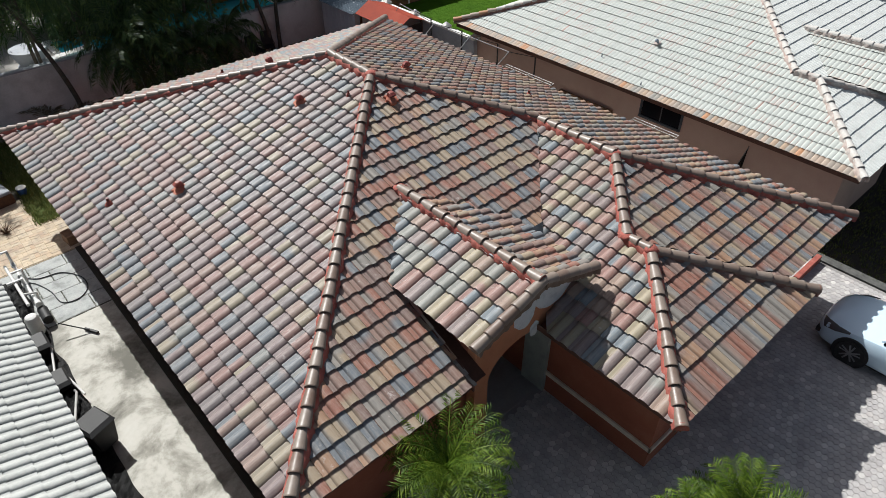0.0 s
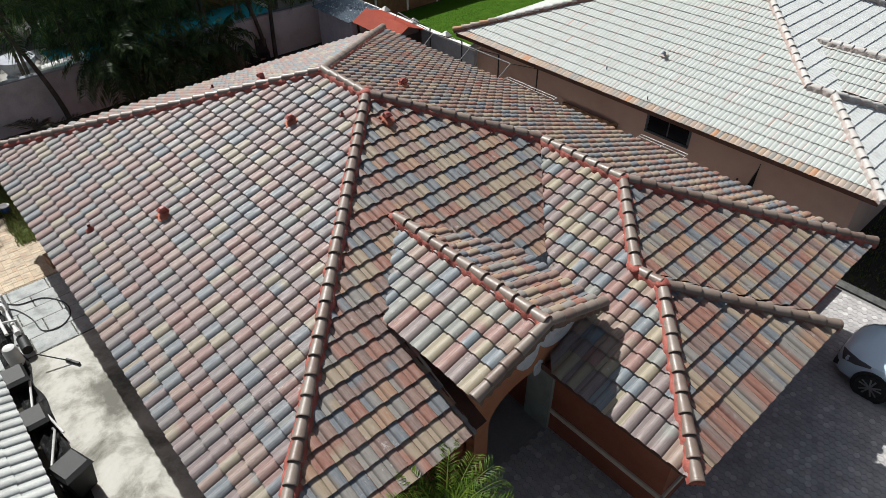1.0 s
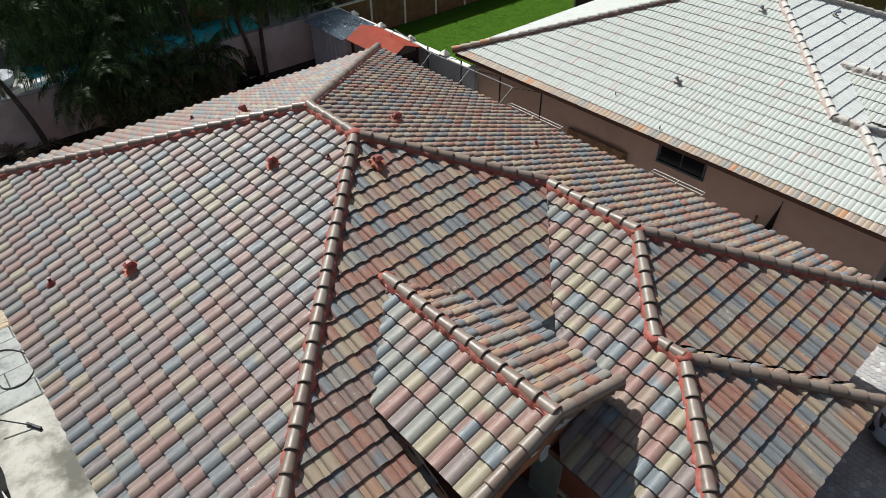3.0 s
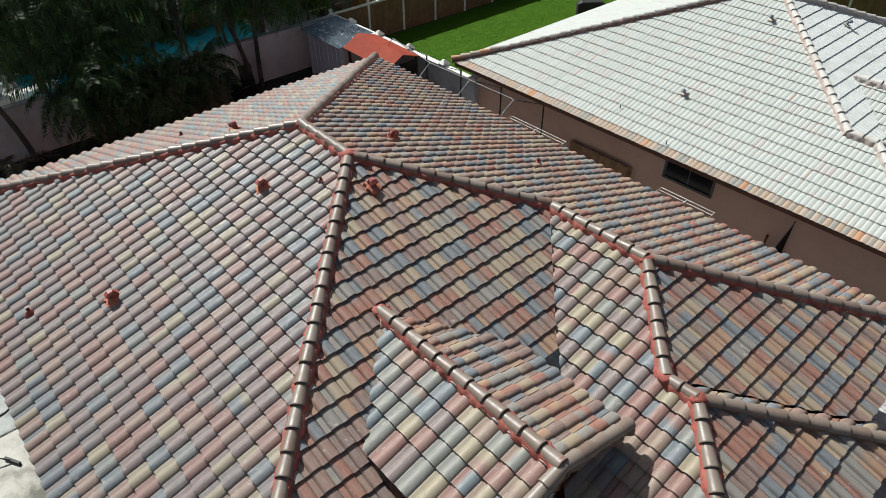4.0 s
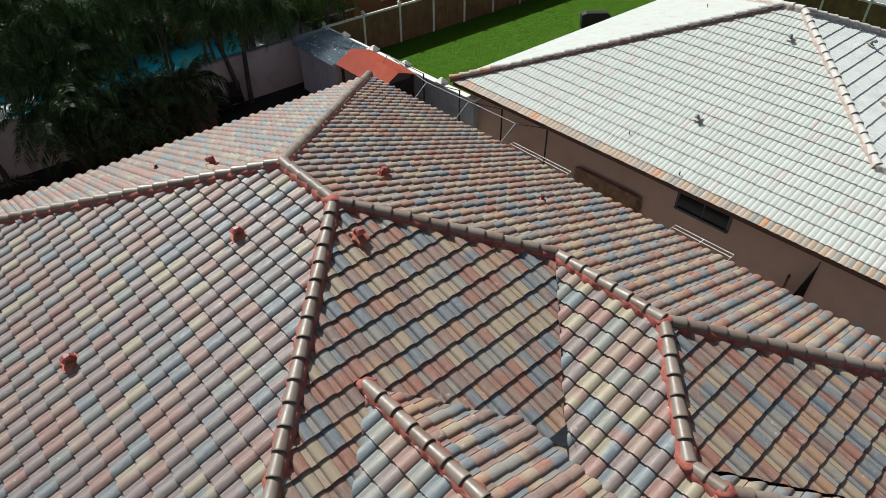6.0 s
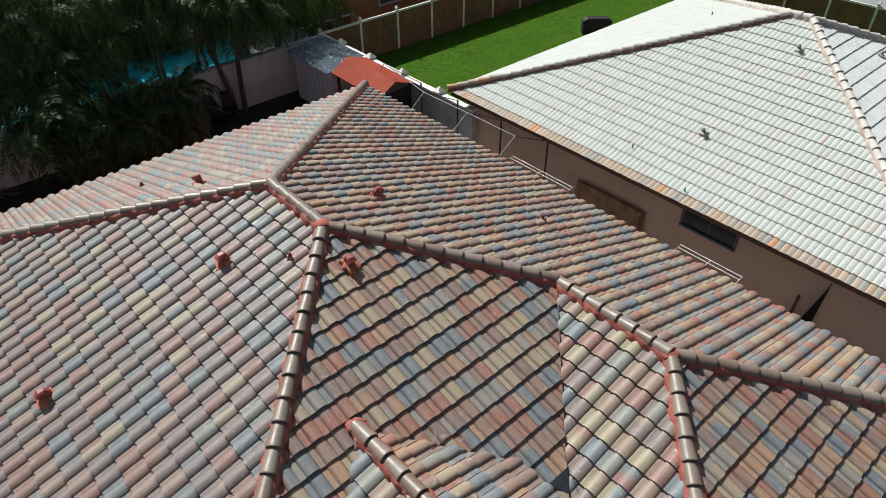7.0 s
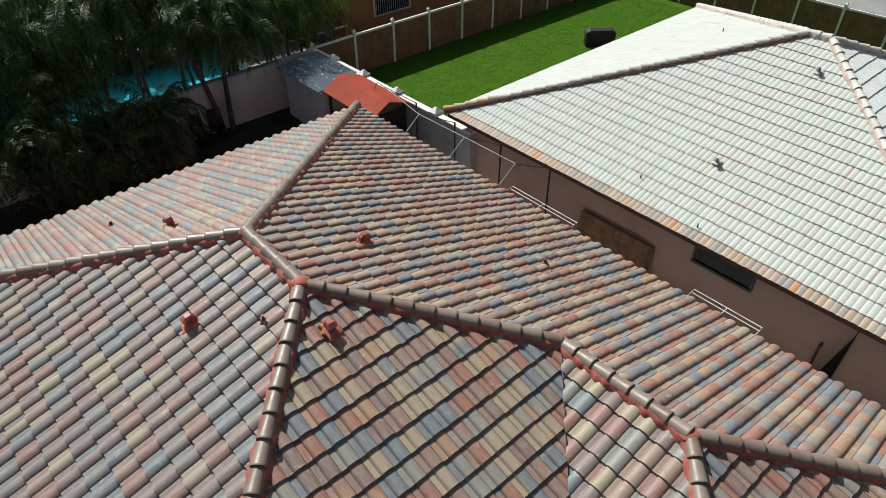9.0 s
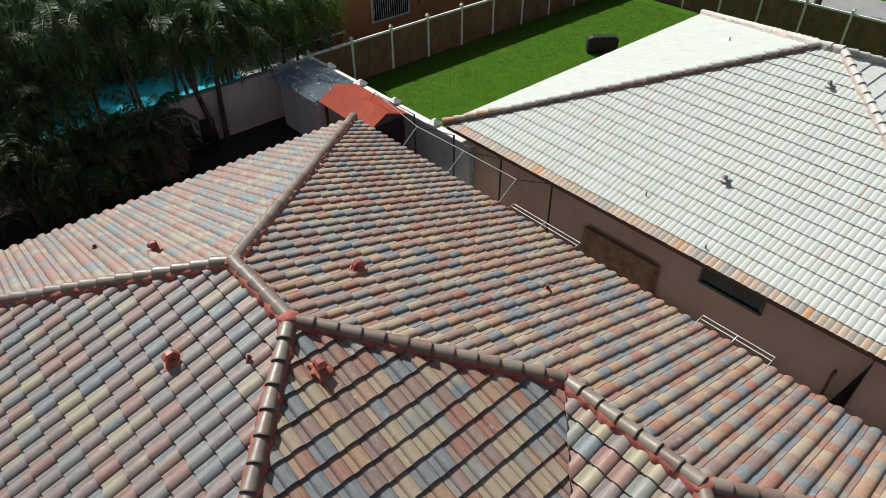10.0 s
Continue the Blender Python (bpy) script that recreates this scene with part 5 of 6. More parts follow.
sheet("road", 39.5, -40, 46.0, 60, 0.0, M_ROAD, "pale grey street beyond the fence", "road")
sheet("verge", 46.0, -40, 60.0, 60, 0.02, M_LAWN, "green verge across the street", "verge")

# ---- pool garden behind the white wall ----
M_WATER = Mat("pool_water", 0.2, 0, 0.12)
M_WATER.colour(M_WATER.ramp(M_WATER.noise(1.2, 3), [(0.3, (0.03, 0.36, 0.46, 1)), (0.7, (0.06, 0.48, 0.58, 1))])).bump(M_WATER.noise(5, 3), 0.2, 0.03)
M_WATER = M_WATER.m
M_POOLDECK = blotchy("worn_pool_deck", (0.30, 0.285, 0.26, 1), (0.18, 0.17, 0.155, 1), (0.38, 0.365, 0.34, 1), 1.2, 25, 0.8)
sheet("deck", -9, 22.05, 18.5, 34, 0.0, M_POOLDECK, "pale pool deck under palms", "deck")
sheet("pool", 4.5, 24.6, 15.2, 29.6, 0.03, M_WATER, "turquoise swimming pool water", "water", 0.02)
for x0, y0, x1, y1 in ((4.2, 24.3, 15.5, 24.6), (4.2, 29.6, 15.5, 29.9), (4.2, 24.6, 4.5, 29.6), (15.2, 24.6, 15.5, 29.6)):
    solid("pool_coping", boxm(x0, y0, 0.0, x1, y1, 0.07, 0.01), M_WHITE_PAINT, "white pool coping", "coping", "structure")
planter = thing("planter", "large round pale grey stone planter on the pool deck", "planter", pose(3.15, 27.35, 0))
for n_, prof in (("foot", [(0.62, 0), (0.60, 0.08), (0.50, 0.14)]), ("bowl", [(0.50, 0.14), (0.66, 0.45), (0.74, 0.72), (0.76, 0.78), (0.62, 0.78), (0.58, 0.70)]), ("soil", [(0.585, 0.66), (0.4, 0.70), (0.02, 0.72)])):
    bm = bmesh.new()
    tube(bm, [(0, 0, z + 0.0001 * i) for i, (r, z) in enumerate(prof)], [r for r, z in prof], 32, False)
    part(n_, bm, M_SOIL if n_ == "soil" else M_WALL_GREY, planter, "", True, 40)
solid("kerb_white", boxm(-1.4, -0.22, 0, 1.5, 0.22, 0.30, 0.03, m=pose(4.3, 26.95, 0, 0, 0, 14)), M_WHITE_PAINT, "white painted low kerb in a sun patch by the pool", "kerb", "structure")

# ---- the white roof at the left ----
shop = thing("house", "low neighbouring house with a white-coated roll tile roof", "house")
slope(shop, (-1.75, -12.0, EAVE), (0, 1), [(-1.75, -12.0), (-1.75, 9.2), (-7.5, 9.2), (-7.5, -12.0)], M_GREY_TILE, "roof_slope", "dirty white-coated roll tile slope", kind=WIDE_TILE)
part("wall", boxm(-2.8, -11.5, 0, -2.6, 8.9, EAVE - 0.1), M_WALL_WHITE, shop)
part("wall", boxm(-7.4, 8.7, 0, -2.8, 8.9, EAVE + 0.1), M_WALL_WHITE, shop)
part("fascia", boxm(-1.84, -12.0, EAVE - 0.2, -1.81, 9.2, EAVE - 0.06), M_BLACK_PLASTIC, shop)
part("soffit", boxm(-2.6, -12.0, EAVE - 0.2, -1.84, 9.2, EAVE - 0.18), M_BLACK_PLASTIC, shop)

# ---- palms ----
M_PALM_DARK = leaf_mat("dark_palm_leaf", (0.028, 0.056, 0.024, 1), (0.056, 0.108, 0.036, 1), (0.15, 0.21, 0.06, 1), 0.46, 0.24)
M_PALM_BRIGHT = leaf_mat("bright_palm_leaf", (0.042, 0.086, 0.010, 1), (0.11, 0.185, 0.018, 1), (0.23, 0.30, 0.04, 1), 0.5, 0.2)
# Paler copy of the dark palm leaf; the sunlight is in its colours.
M_PALM_MID = leaf_mat("sunlit_palm_leaf", (0.034, 0.074, 0.02, 1), (0.082, 0.15, 0.03, 1), (0.20, 0.26, 0.055, 1), 0.46, 0.28)
M_PALM_DEAD = leaf_mat("dead_palm_frond", (0.16, 0.14, 0.10, 1), (0.25, 0.22, 0.165, 1), (0.34, 0.30, 0.23, 1), 0.7, 0.2)
M_TRUNK = Mat("palm_trunk", 0.85)
_c = M_TRUNK.ramp(M_TRUNK.noise(3, 5), [(0.3, (0.05, 0.042, 0.032, 1)), (0.7, (0.13, 0.115, 0.09, 1))])
_c = M_TRUNK.mix(M_TRUNK.ramp(M_TRUNK.noise(5, 2, 0.5, stretch=(0.2, 0.2, 4)), [(0.45, 0.0), (0.55, 0.5)]), _c, (0.04, 0.033, 0.026, 1))
M_TRUNK.colour(_c).bump(M_TRUNK.noise(25, 4), 0.5, 0.01)
M_TRUNK = M_TRUNK.m


def frond(V, F, base, azim, rise, length, leaf, droop, rng, pairs=34, width=0.03, hang=0.35):
    """One feather frond: an arching rib with two rows of narrow leaflets."""
    a = Vector((math.cos(azim), math.sin(azim), 0))
    side = Vector((-a.y, a.x, 0))
    pts = []
    p = Vector(base)
    ang = rise
    steps = 12
    for i in range(steps + 1):
        pts.append(p.copy())
        p = p + (a * math.cos(ang) + Vector((0, 0, math.sin(ang)))) * (length / steps)
        ang -= droop / steps * (0.5 + 1.0 * i / steps)
    for i in range(steps):
        q, r = pts[i], pts[i + 1]
        w = 0.022 * (1 - 0.8 * i / steps) * (length / 2.0) ** 0.5
        k = len(V)
        V += [q - side * w, q + side * w, r + side * w * 0.9, r - side * w * 0.9]
        F.append((k, k + 1, k + 2, k + 3))
    for j in range(pairs):
        u = 0.12 + 0.88 * (j + rng.random() * 0.6) / pairs
        f = u * steps
        i = min(int(f), steps - 1)
        q = pts[i].lerp(pts[i + 1], f - i)
        d = (pts[i + 1] - pts[i]).normalized()
        ll = leaf * (0.55 + 0.9 * u * (1.25 - u)) * rng.uniform(0.85, 1.1)
        for sg in (-1, 1):
            out = (side * sg * rng.uniform(0.75, 0.95) + d * rng.uniform(0.35, 0.75) + Vector((0, 0, rng.uniform(-0.05, 0.3)))).normalized()
            m1 = q + out * ll * 0.5
            e = q + out * ll * 0.95 + Vector((0, 0, -hang * ll * rng.uniform(0.6, 1.3)))
            wv = d * width * rng.uniform(0.7, 1.1)
            k = len(V)
            V += [q, m1 + wv, e, m1 - wv]
            F.append((k, k + 1, k + 2, k + 3))


def palm(x, y, h, n, length, leaf, seed, material=None, lean=(0, 0), trunk=0.09, pairs=34, width=0.03, droop=1.5, dead=0, hang=0.35, label="tall dark green feather palm in the shade", low=-0.3, high=1.25, group="garden palms", stems=1, base=0.0):
    rng = random.Random(seed)
    t = thing("palm_tree", label, "palm tree", pose(x, y, base), group)
    V, F, DV, DF = [], [], [], []
    for s_ in range(stems):
        ox, oy = (rng.uniform(-0.35, 0.35), rng.uniform(-0.35, 0.35)) if stems > 1 else (0, 0)
        hh = h * (rng.uniform(0.62, 1.0) if stems > 1 else 1.0)
        lx, ly = lean[0] + (rng.uniform(-0.7, 0.7) if stems > 1 else 0), lean[1] + (rng.uniform(-0.7, 0.7) if stems > 1 else 0)
        bm = bmesh.new()
        pts = [(ox + lx * (i / 8) ** 1.5, oy + ly * (i / 8) ** 1.5, hh * i / 8) for i in range(9)]
        tube(bm, pts, [trunk * (1.25 - 0.5 * i / 8) for i in range(9)], 9)
        part("trunk", bm, M_TRUNK, t, "", True)
        for i in range(n):
            az = i * 2.399963 + rng.uniform(-0.3, 0.3)
            rise = high - (high - low) * (i / max(1, n - 1)) ** 0.85 + rng.uniform(-0.15, 0.15)
            frond(V, F, pts[-1], az, rise, length * rng.uniform(0.8, 1.1), leaf, droop * rng.uniform(0.8, 1.2), rng, pairs, width, hang)
        for i in range(dead):
            frond(DV, DF, Vector(pts[-1]) - Vector((0, 0, 0.15)), rng.uniform(0, math.tau), -0.7, length * 0.9, leaf, 0.8, rng, pairs, width, 0.5)
    for nm, VV, FF, mt in (("crown", V, F, material or M_PALM_DARK), ("dead_fronds", DV, DF, M_PALM_DEAD)):
        if VV:
            me = bpy.data.meshes.new(nm)
            me.from_pydata([tuple(p) for p in VV], [], FF)
            me.materials.append(mt)
            part(nm, me, None, t)
    return t


# back garden: clumps before and behind the white wall
GREEN = "tall dark green feather palm behind the garden wall"
spots = [(16.4, 24.0, 3.5, 2), (14.9, 23.6, 3.6, 2), (13.4, 23.2, 4.4, 3), (11.6, 23.0, 4.8, 3), (9.9, 23.3, 5.0, 3), (8.2, 22.9, 5.2, 3), (6.4, 23.3, 5.2, 3), (4.8, 23.0, 5.6, 3), (3.0, 23.4, 6.2, 2), (1.0, 23.2, 6.4, 2), (-1.0, 23.4, 6.4, 2), (-3.2, 23.2, 6.2, 2),
         (12.6, 30.6, 3.0, 3), (15.2, 30.8, 3.0, 3), (9.6, 30.7, 3.0, 3), (6.6, 30.8, 3.2, 3), (3.4, 32.9, 2.4, 3), (5.2, 32.6, 2.4, 3), (1.8, 32.5, 2.4, 3), (0.2, 31.6, 3.4, 3), (17.6, 28.0, 3.8, 3)]
for i, (x, y, h, st) in enumerate(spots):
    palm(x, y, h + 0.5, 15, 2.3, 0.66, 100 + i, stems=st, trunk=0.06, pairs=38, width=0.026, hang=0.9, droop=1.8, label=GREEN, material=M_PALM_MID if x > 12.5 else None)
for i, (x, y, h, st, ln, dd) in enumerate(((12.2, 21.55, 4.3, 1, 2.1, 0), (9.6, 21.2, 1.6, 1, 1.8, 18), (7.8, 20.5, 1.4, 1, 1.8, 0), (6.4, 20.2, 2.2, 2, 2.1, 0), (5.6, 20.9, 2.8, 2, 2.0, 0), (7.0, 21.4, 3.4, 2, 2.0, 0))):
    palm(x, y, h, 16, ln, 0.60, 200 + i, stems=st, trunk=0.08, pairs=38, width=0.026, hang=0.55, dead=dd, lean=((0.35, 0.1) if x == 12.2 else (0.1, 0.1)), label="dark feather palm in front of the garden wall")
for i, (x, y, h) in enumerate(((13.1, 22.5, 3.5), (13.7, 23.6, 4.2))):
    palm(x, y, h, 20, 2.2, 0.66, 280 + i, stems=1, trunk=0.07, pairs=40, width=0.028, hang=0.6, label=GREEN)
for i, x in enumerate((5.6, 7.4, 9.0, 10.8, 12.6, 14.4)):
    palm(x, 30.35 + 0.3 * (i % 2), 0.7, 15, 2.0, 0.62, 270 + i, stems=2, trunk=0.07, pairs=36, width=0.028, hang=0.5, label="low bushy dark palm beyond the pool", group="far palms")
palm(11.85, 21.6, 3.8, 12, 2.0, 0.58, 251, trunk=0.08, lean=(-0.7, 0.3), pairs=34, width=0.026, hang=0.5, label="leaning dark feather palm by the garden wall")
palm(3.3, 21.35, 4.3, 13, 2.2, 0.6, 252, trunk=0.08, lean=(-1.1, 0.3), pairs=34, width=0.026, hang=0.5, label="leaning dark feather palm by the garden wall")
for i, (x, y, h) in enumerate(((-4.5, 32, 6.5), (-0.5, 33, 7), (3.5, 34.2, 3.4), (7.5, 34, 7), (11.5, 34, 6.5), (15.5, 34, 6.5))):
    palm(x, y, h, 18, 2.6, 0.7, 300 + i, stems=2, trunk=0.08, pairs=30, width=0.035, hang=0.5, label="tall palm beyond the pool", group="far palms")
palm(17.7, 24.2, 2.9, 14, 1.9, 0.6, 341, material=M_PALM_BRIGHT, trunk=0.1, pairs=34, width=0.026, dead=6, label="yellow-green palm behind the fence corner", group="far palms")
palm(41.8, 13.5, 4.2, 14, 2.2, 0.6, 340, trunk=0.16, dead=8, pairs=30, label="street palm with hanging dead fronds", group="far palms")
# cut fronds heaped at the foot of the wall
pile = thing("frond_pile", "heap of dry cut palm fronds by the garden wall", "frond pile", pose(1.7, 21.0, 0))
rng_f = random.Random(77)
for k in range(9):
    V, F = [], []
    frond(V, F, (rng_f.uniform(-0.5, 0.9), rng_f.uniform(-0.3, 0.3), 0.10 + 0.05 * k), rng_f.uniform(0, math.tau), 0.25, 1.3, 0.5, 0.75, rng_f, 26, 0.03, 0.1)
    me = bpy.data.meshes.new("frond")
    me.from_pydata([(p[0], p[1], max(p[2], 0.01)) for p in V], [], F)
    me.materials.append(M_PALM_DEAD)
    part("frond", me, None, pile)
# front garden: small date palms
for i, (x, y, h, lf) in enumerate(((2.62, -0.62, 1.85, 1.28), (4.95, -3.98, 1.45, 0.8), (5.72, -4.36, 1.66, 0.95))):
    palm(x, y, h, 58, lf, 0.31, 400 + i, material=M_PALM_BRIGHT, trunk=0.07, pairs=36, width=0.0105, droop=1.35, hang=0.2, low=-0.35, high=1.3, label="small bright green date palm by the driveway", group="front palms")

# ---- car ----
M_CAR = Mat("sky_tinted_white_paint", 0.25, 0, 0.6)
# Pearl white turned blue: the sky's reflection is put into the base colour.
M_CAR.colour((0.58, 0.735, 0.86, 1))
M_CAR.b.inputs["Coat Weight"].default_value = 1.0
M_CAR.b.inputs["Coat Roughness"].default_value = 0.05
M_CAR = M_CAR.m
M_TYRE = blotchy("tyre_rubber", (0.02, 0.02, 0.02, 1), (0.012, 0.012, 0.012, 1), (0.035, 0.034, 0.033, 1), 8, 60, 0.85)
M_RIM = blotchy("dark_alloy", (0.34, 0.34, 0.35, 1), (0.22, 0.22, 0.23, 1), (0.45, 0.45, 0.45, 1), 6, 60, 0.35, 0.1, 0.002, 0.8)
M_LENS = Mat("headlight_lens", 0.08, 0, 0.6).colour((0.10, 0.11, 0.12, 1)).m


def loft(name, secs, material, owner, label="", closed=True, angle=35):
    """Skin over sections that each list the same number of points; mirrored ends are capped."""
    bm = bmesh.new()
    rows = [[bm.verts.new(p) for p in s_] for s_ in secs]
    for a, b in zip(rows, rows[1:]):
        for i in range(len(a) - 1):
            bm.faces.new((a[i], a[i + 1], b[i + 1], b[i]))
    if closed:
        bm.faces.new(rows[0])
        bm.faces.new(rows[-1][::-1])
    bmesh.ops.recalc_face_normals(bm, faces=bm.faces)
    return part(name, bm, material, owner, label, True, angle)


def car(m):
    """A saloon, its nose at x = 0 and its tail at x = 4.6."""
    c = thing("car", "pearl white saloon car parked on the paver driveway", "car", m)
    # station: x, half width at sill, half width at shoulder, belt height, centre height
    st = [(0.0, 0.52, 0.50, 0.56, 0.60), (0.06, 0.66, 0.64, 0.62, 0.68), (0.22, 0.80, 0.78, 0.70, 0.77), (0.5, 0.87, 0.85, 0.77, 0.85), (0.9, 0.90, 0.87, 0.83, 0.92), (1.3, 0.90, 0.87, 0.87, 0.97), (1.9, 0.90, 0.86, 0.90, 0.99),
          (3.0, 0.90, 0.86, 0.94, 1.0), (3.8, 0.89, 0.85, 0.97, 1.03), (4.3, 0.86, 0.81, 0.98, 1.03), (4.55, 0.76, 0.72, 0.92, 0.96), (4.6, 0.70, 0.66, 0.70, 0.72)]
    secs = []
    for x, ws, wt, zb, zc in st:
        row = []
        for sg in (-1, 1):
            half = [(ws * 0.92, 0.20), (ws, 0.34), (ws * 1.005, 0.52), (wt * 1.0, zb - 0.06), (wt * 0.95, zb), (wt * 0.6, zb + (zc - zb) * 0.75), (0.0, zc)]
            row += [Vector((x, sg * w, z)) for w, z in (half if sg < 0 else half[::-1][1:])]
        secs.append(row)
    loft("body", secs, M_CAR, c, "pearl white body with reflected sky in its colour")
    cab = []
    for x, w, z, e in ((1.35, 0.70, 0.965, 0.0), (1.95, 0.62, 1.36, 0.05), (2.35, 0.60, 1.44, 0.05), (3.1, 0.59, 1.43, 0.05), (3.7, 0.60, 1.30, 0.05), (4.2, 0.66, 1.02, 0.0)):
        cab.append([Vector((x, -0.80, 0.90)), Vector((x, -w - 0.04, z - 0.03)), Vector((x, -w, z)), Vector((x, 0, z + e)), Vector((x, w, z)), Vector((x, w + 0.04, z - 0.03)), Vector((x, 0.80, 0.90))])
    loft("cabin_glass", cab, M_WINDOW_GLASS, c, "dark tinted cabin glass")
    rf = []
    for x, w, z in ((1.92, 0.60, 1.362), (2.35, 0.60, 1.452), (3.1, 0.59, 1.442), (3.62, 0.585, 1.345)):
        rf.append([Vector((x, -w - 0.02, z - 0.02)), Vector((x, -w * 0.8, z + 0.02)), Vector((x, 0, z + 0.062)), Vector((x, w * 0.8, z + 0.02)), Vector((x, w + 0.02, z - 0.02))])
    loft("roof", rf, M_CAR, c, "", False)
    for sg in (-1, 1):
        for pts in ([(1.3, 0.76, 0.95), (1.92, 0.635, 1.365)], [(2.75, 0.79, 0.93), (2.7, 0.64, 1.42)], [(4.22, 0.70, 1.0), (3.62, 0.62, 1.34)]):
            bm = bmesh.new()
            tube(bm, [(x, sg * y, z) for x, y, z in pts], 0.035, 6)
            part("pillar", bm, M_CAR, c, "", True)
        part("mirror", boxm(1.55, sg * 0.84 - 0.10 * (sg < 0), 0.95, 1.72, sg * 0.84 + 0.10 * (sg > 0), 1.08, 0.03), M_CAR, c, "", True, 50)
        hl = [[Vector((0.05, sg * 0.42, 0.63)), Vector((0.03, sg * 0.42, 0.56)), Vector((0.09, sg * 0.60, 0.52))], [Vector((0.18, sg * 0.60, 0.715)), Vector((0.10, sg * 0.665, 0.63)), Vector((0.16, sg * 0.75, 0.56))],
              [Vector((0.46, sg * 0.80, 0.80)), Vector((0.42, sg * 0.845, 0.74)), Vector((0.42, sg * 0.868, 0.67))], [Vector((0.72, sg * 0.845, 0.815)), Vector((0.72, sg * 0.865, 0.79)), Vector((0.72, sg * 0.873, 0.77))]]
        loft("headlight", [[p + Vector((-0.008, sg * 0.008, 0.012)) for p in r] for r in hl], M_LENS, c, "narrow dark swept-back headlight", False, 60)
        part("fog_recess", boxm(0.005, sg * 0.62 - 0.09, 0.30, 0.12, sg * 0.62 + 0.09, 0.44, 0.02), M_BLACK_PLASTIC, c, "", True, 50)
        part("arch_liner", boxm(0.52, sg * 0.80 - 0.05, 0.15, 1.24, sg * 0.80 + 0.05, 0.30), M_BLACK_PLASTIC, c)
    part("grille", boxm(-0.012, -0.45, 0.28, 0.03, 0.45, 0.46, 0.012), M_BLACK_PLASTIC, c, "", True, 50)
    part("upper_grille", boxm(-0.008, -0.40, 0.52, 0.05, 0.40, 0.575, 0.008), M_BLACK_PLASTIC, c, "", True, 50)
    part("badge", boxm(-0.014, -0.06, 0.525, -0.008, 0.06, 0.57), M_GALV, c)
    part("sill", boxm(0.9, -0.80, 0.14, 3.8, 0.80, 0.24), M_BLACK_PLASTIC, c)
    for xa in (0.88, 3.62):
        for sg in (-1, 1):
            # dark arch ring, tyre and spoked rim
            mm = pose(xa, sg * 0.80, 0.33, 90, 0, 0)
            bm = bmesh.new()
            bmesh.ops.create_cone(bm, cap_ends=True, segments=36, radius1=0.395, radius2=0.395, depth=0.225, matrix=mm)
            part("wheel_arch", bm, M_BLACK_PLASTIC, c, "", True, 50)
            bm = bmesh.new()
            prof = [(0.235, -0.11), (0.31, -0.115), (0.33, -0.09), (0.335, 0.0), (0.33, 0.09), (0.31, 0.115), (0.235, 0.11)]
            ring = []
            for k in range(40):
                a = k * math.tau / 40
                ring.append([bm.verts.new((xa + r * math.cos(a), sg * 0.815 + w, 0.335 + r * math.sin(a))) for r, w in prof])
            for k in range(40):
                for i in range(len(prof) - 1):
                    bm.faces.new((ring[k][i], ring[k][i + 1], ring[(k + 1) % 40][i + 1], ring[(k + 1) % 40][i]))
            bmesh.ops.recalc_face_normals(bm, faces=bm.faces)
            wheel = part("wheel", bm, M_TYRE, c, "black tyre on a dark alloy rim", True, 50)
            bm = bmesh.new()
            bmesh.ops.create_cone(bm, cap_ends=True, segments=32, radius1=0.235, radius2=0.235, depth=0.16, matrix=pose(xa, sg * 0.82, 0.335, 90, 0, 0))
            part("rim_barrel", bm, M_BLACK_PLASTIC, wheel, "", True, 50)
            for k in range(10):
                a = k * math.tau / 10 + (0.09 if k % 2 else -0.09)
                sp = pose(xa, sg * (0.82 + 0.088), 0.335) @ pose(0, 0, 0, 0, math.degrees(a), 0)
                part("spoke", boxm(0.03, -0.014, -0.018, 0.232, 0.014, 0.018, 0.004, m=sp), M_RIM, wheel)
            bm = bmesh.new()
            bmesh.ops.create_cone(bm, cap_ends=True, segments=20, radius1=0.05, radius2=0.045, depth=0.03, matrix=pose(xa, sg * (0.82 + 0.092), 0.335, 90, 0, 0))
            part("hub_cap", bm, M_RIM, wheel, "", True, 50)
    return c


car(pose(13.05, -2.98, 0.0, 0, 0, -90))
M_EDGING = blotchy("dark_edging", (0.10, 0.10, 0.095, 1), (0.05, 0.05, 0.048, 1), (0.16, 0.155, 0.145, 1), 4, 40, 0.9)
solid("kerb", boxm(15.42, -9.0, 0, 15.72, 0.6, 0.05, 0.01), M_EDGING, "dark grey flat edging by the driveway", "kerb", "structure")
solid("low_wall", boxm(13.44, -1.86, 0, 15.38, -1.72, 0.22, 0.01), M_MORTAR, "low terracotta painted wall by the garage", "wall", "structure")
tagged(grass_blades("grass_patch", 15.6, -9.0, 22.0, -1.4, 4200, M_WEED_BLADE, 13, (0.05, 0.12)), "dark shaded grass beside the neighbour", "grass", kind="stuff")
drain = thing("drain_cover", "small round pale drain cap in the driveway", "drain", pose(7.25, -3.95, 0.0))
bm = bmesh.new()
bmesh.ops.create_cone(bm, cap_ends=True, segments=20, radius1=0.06, radius2=0.055, depth=0.03, matrix=pose(0, 0, 0.012))
part("cap", bm, M_WHITE_PAINT, drain)

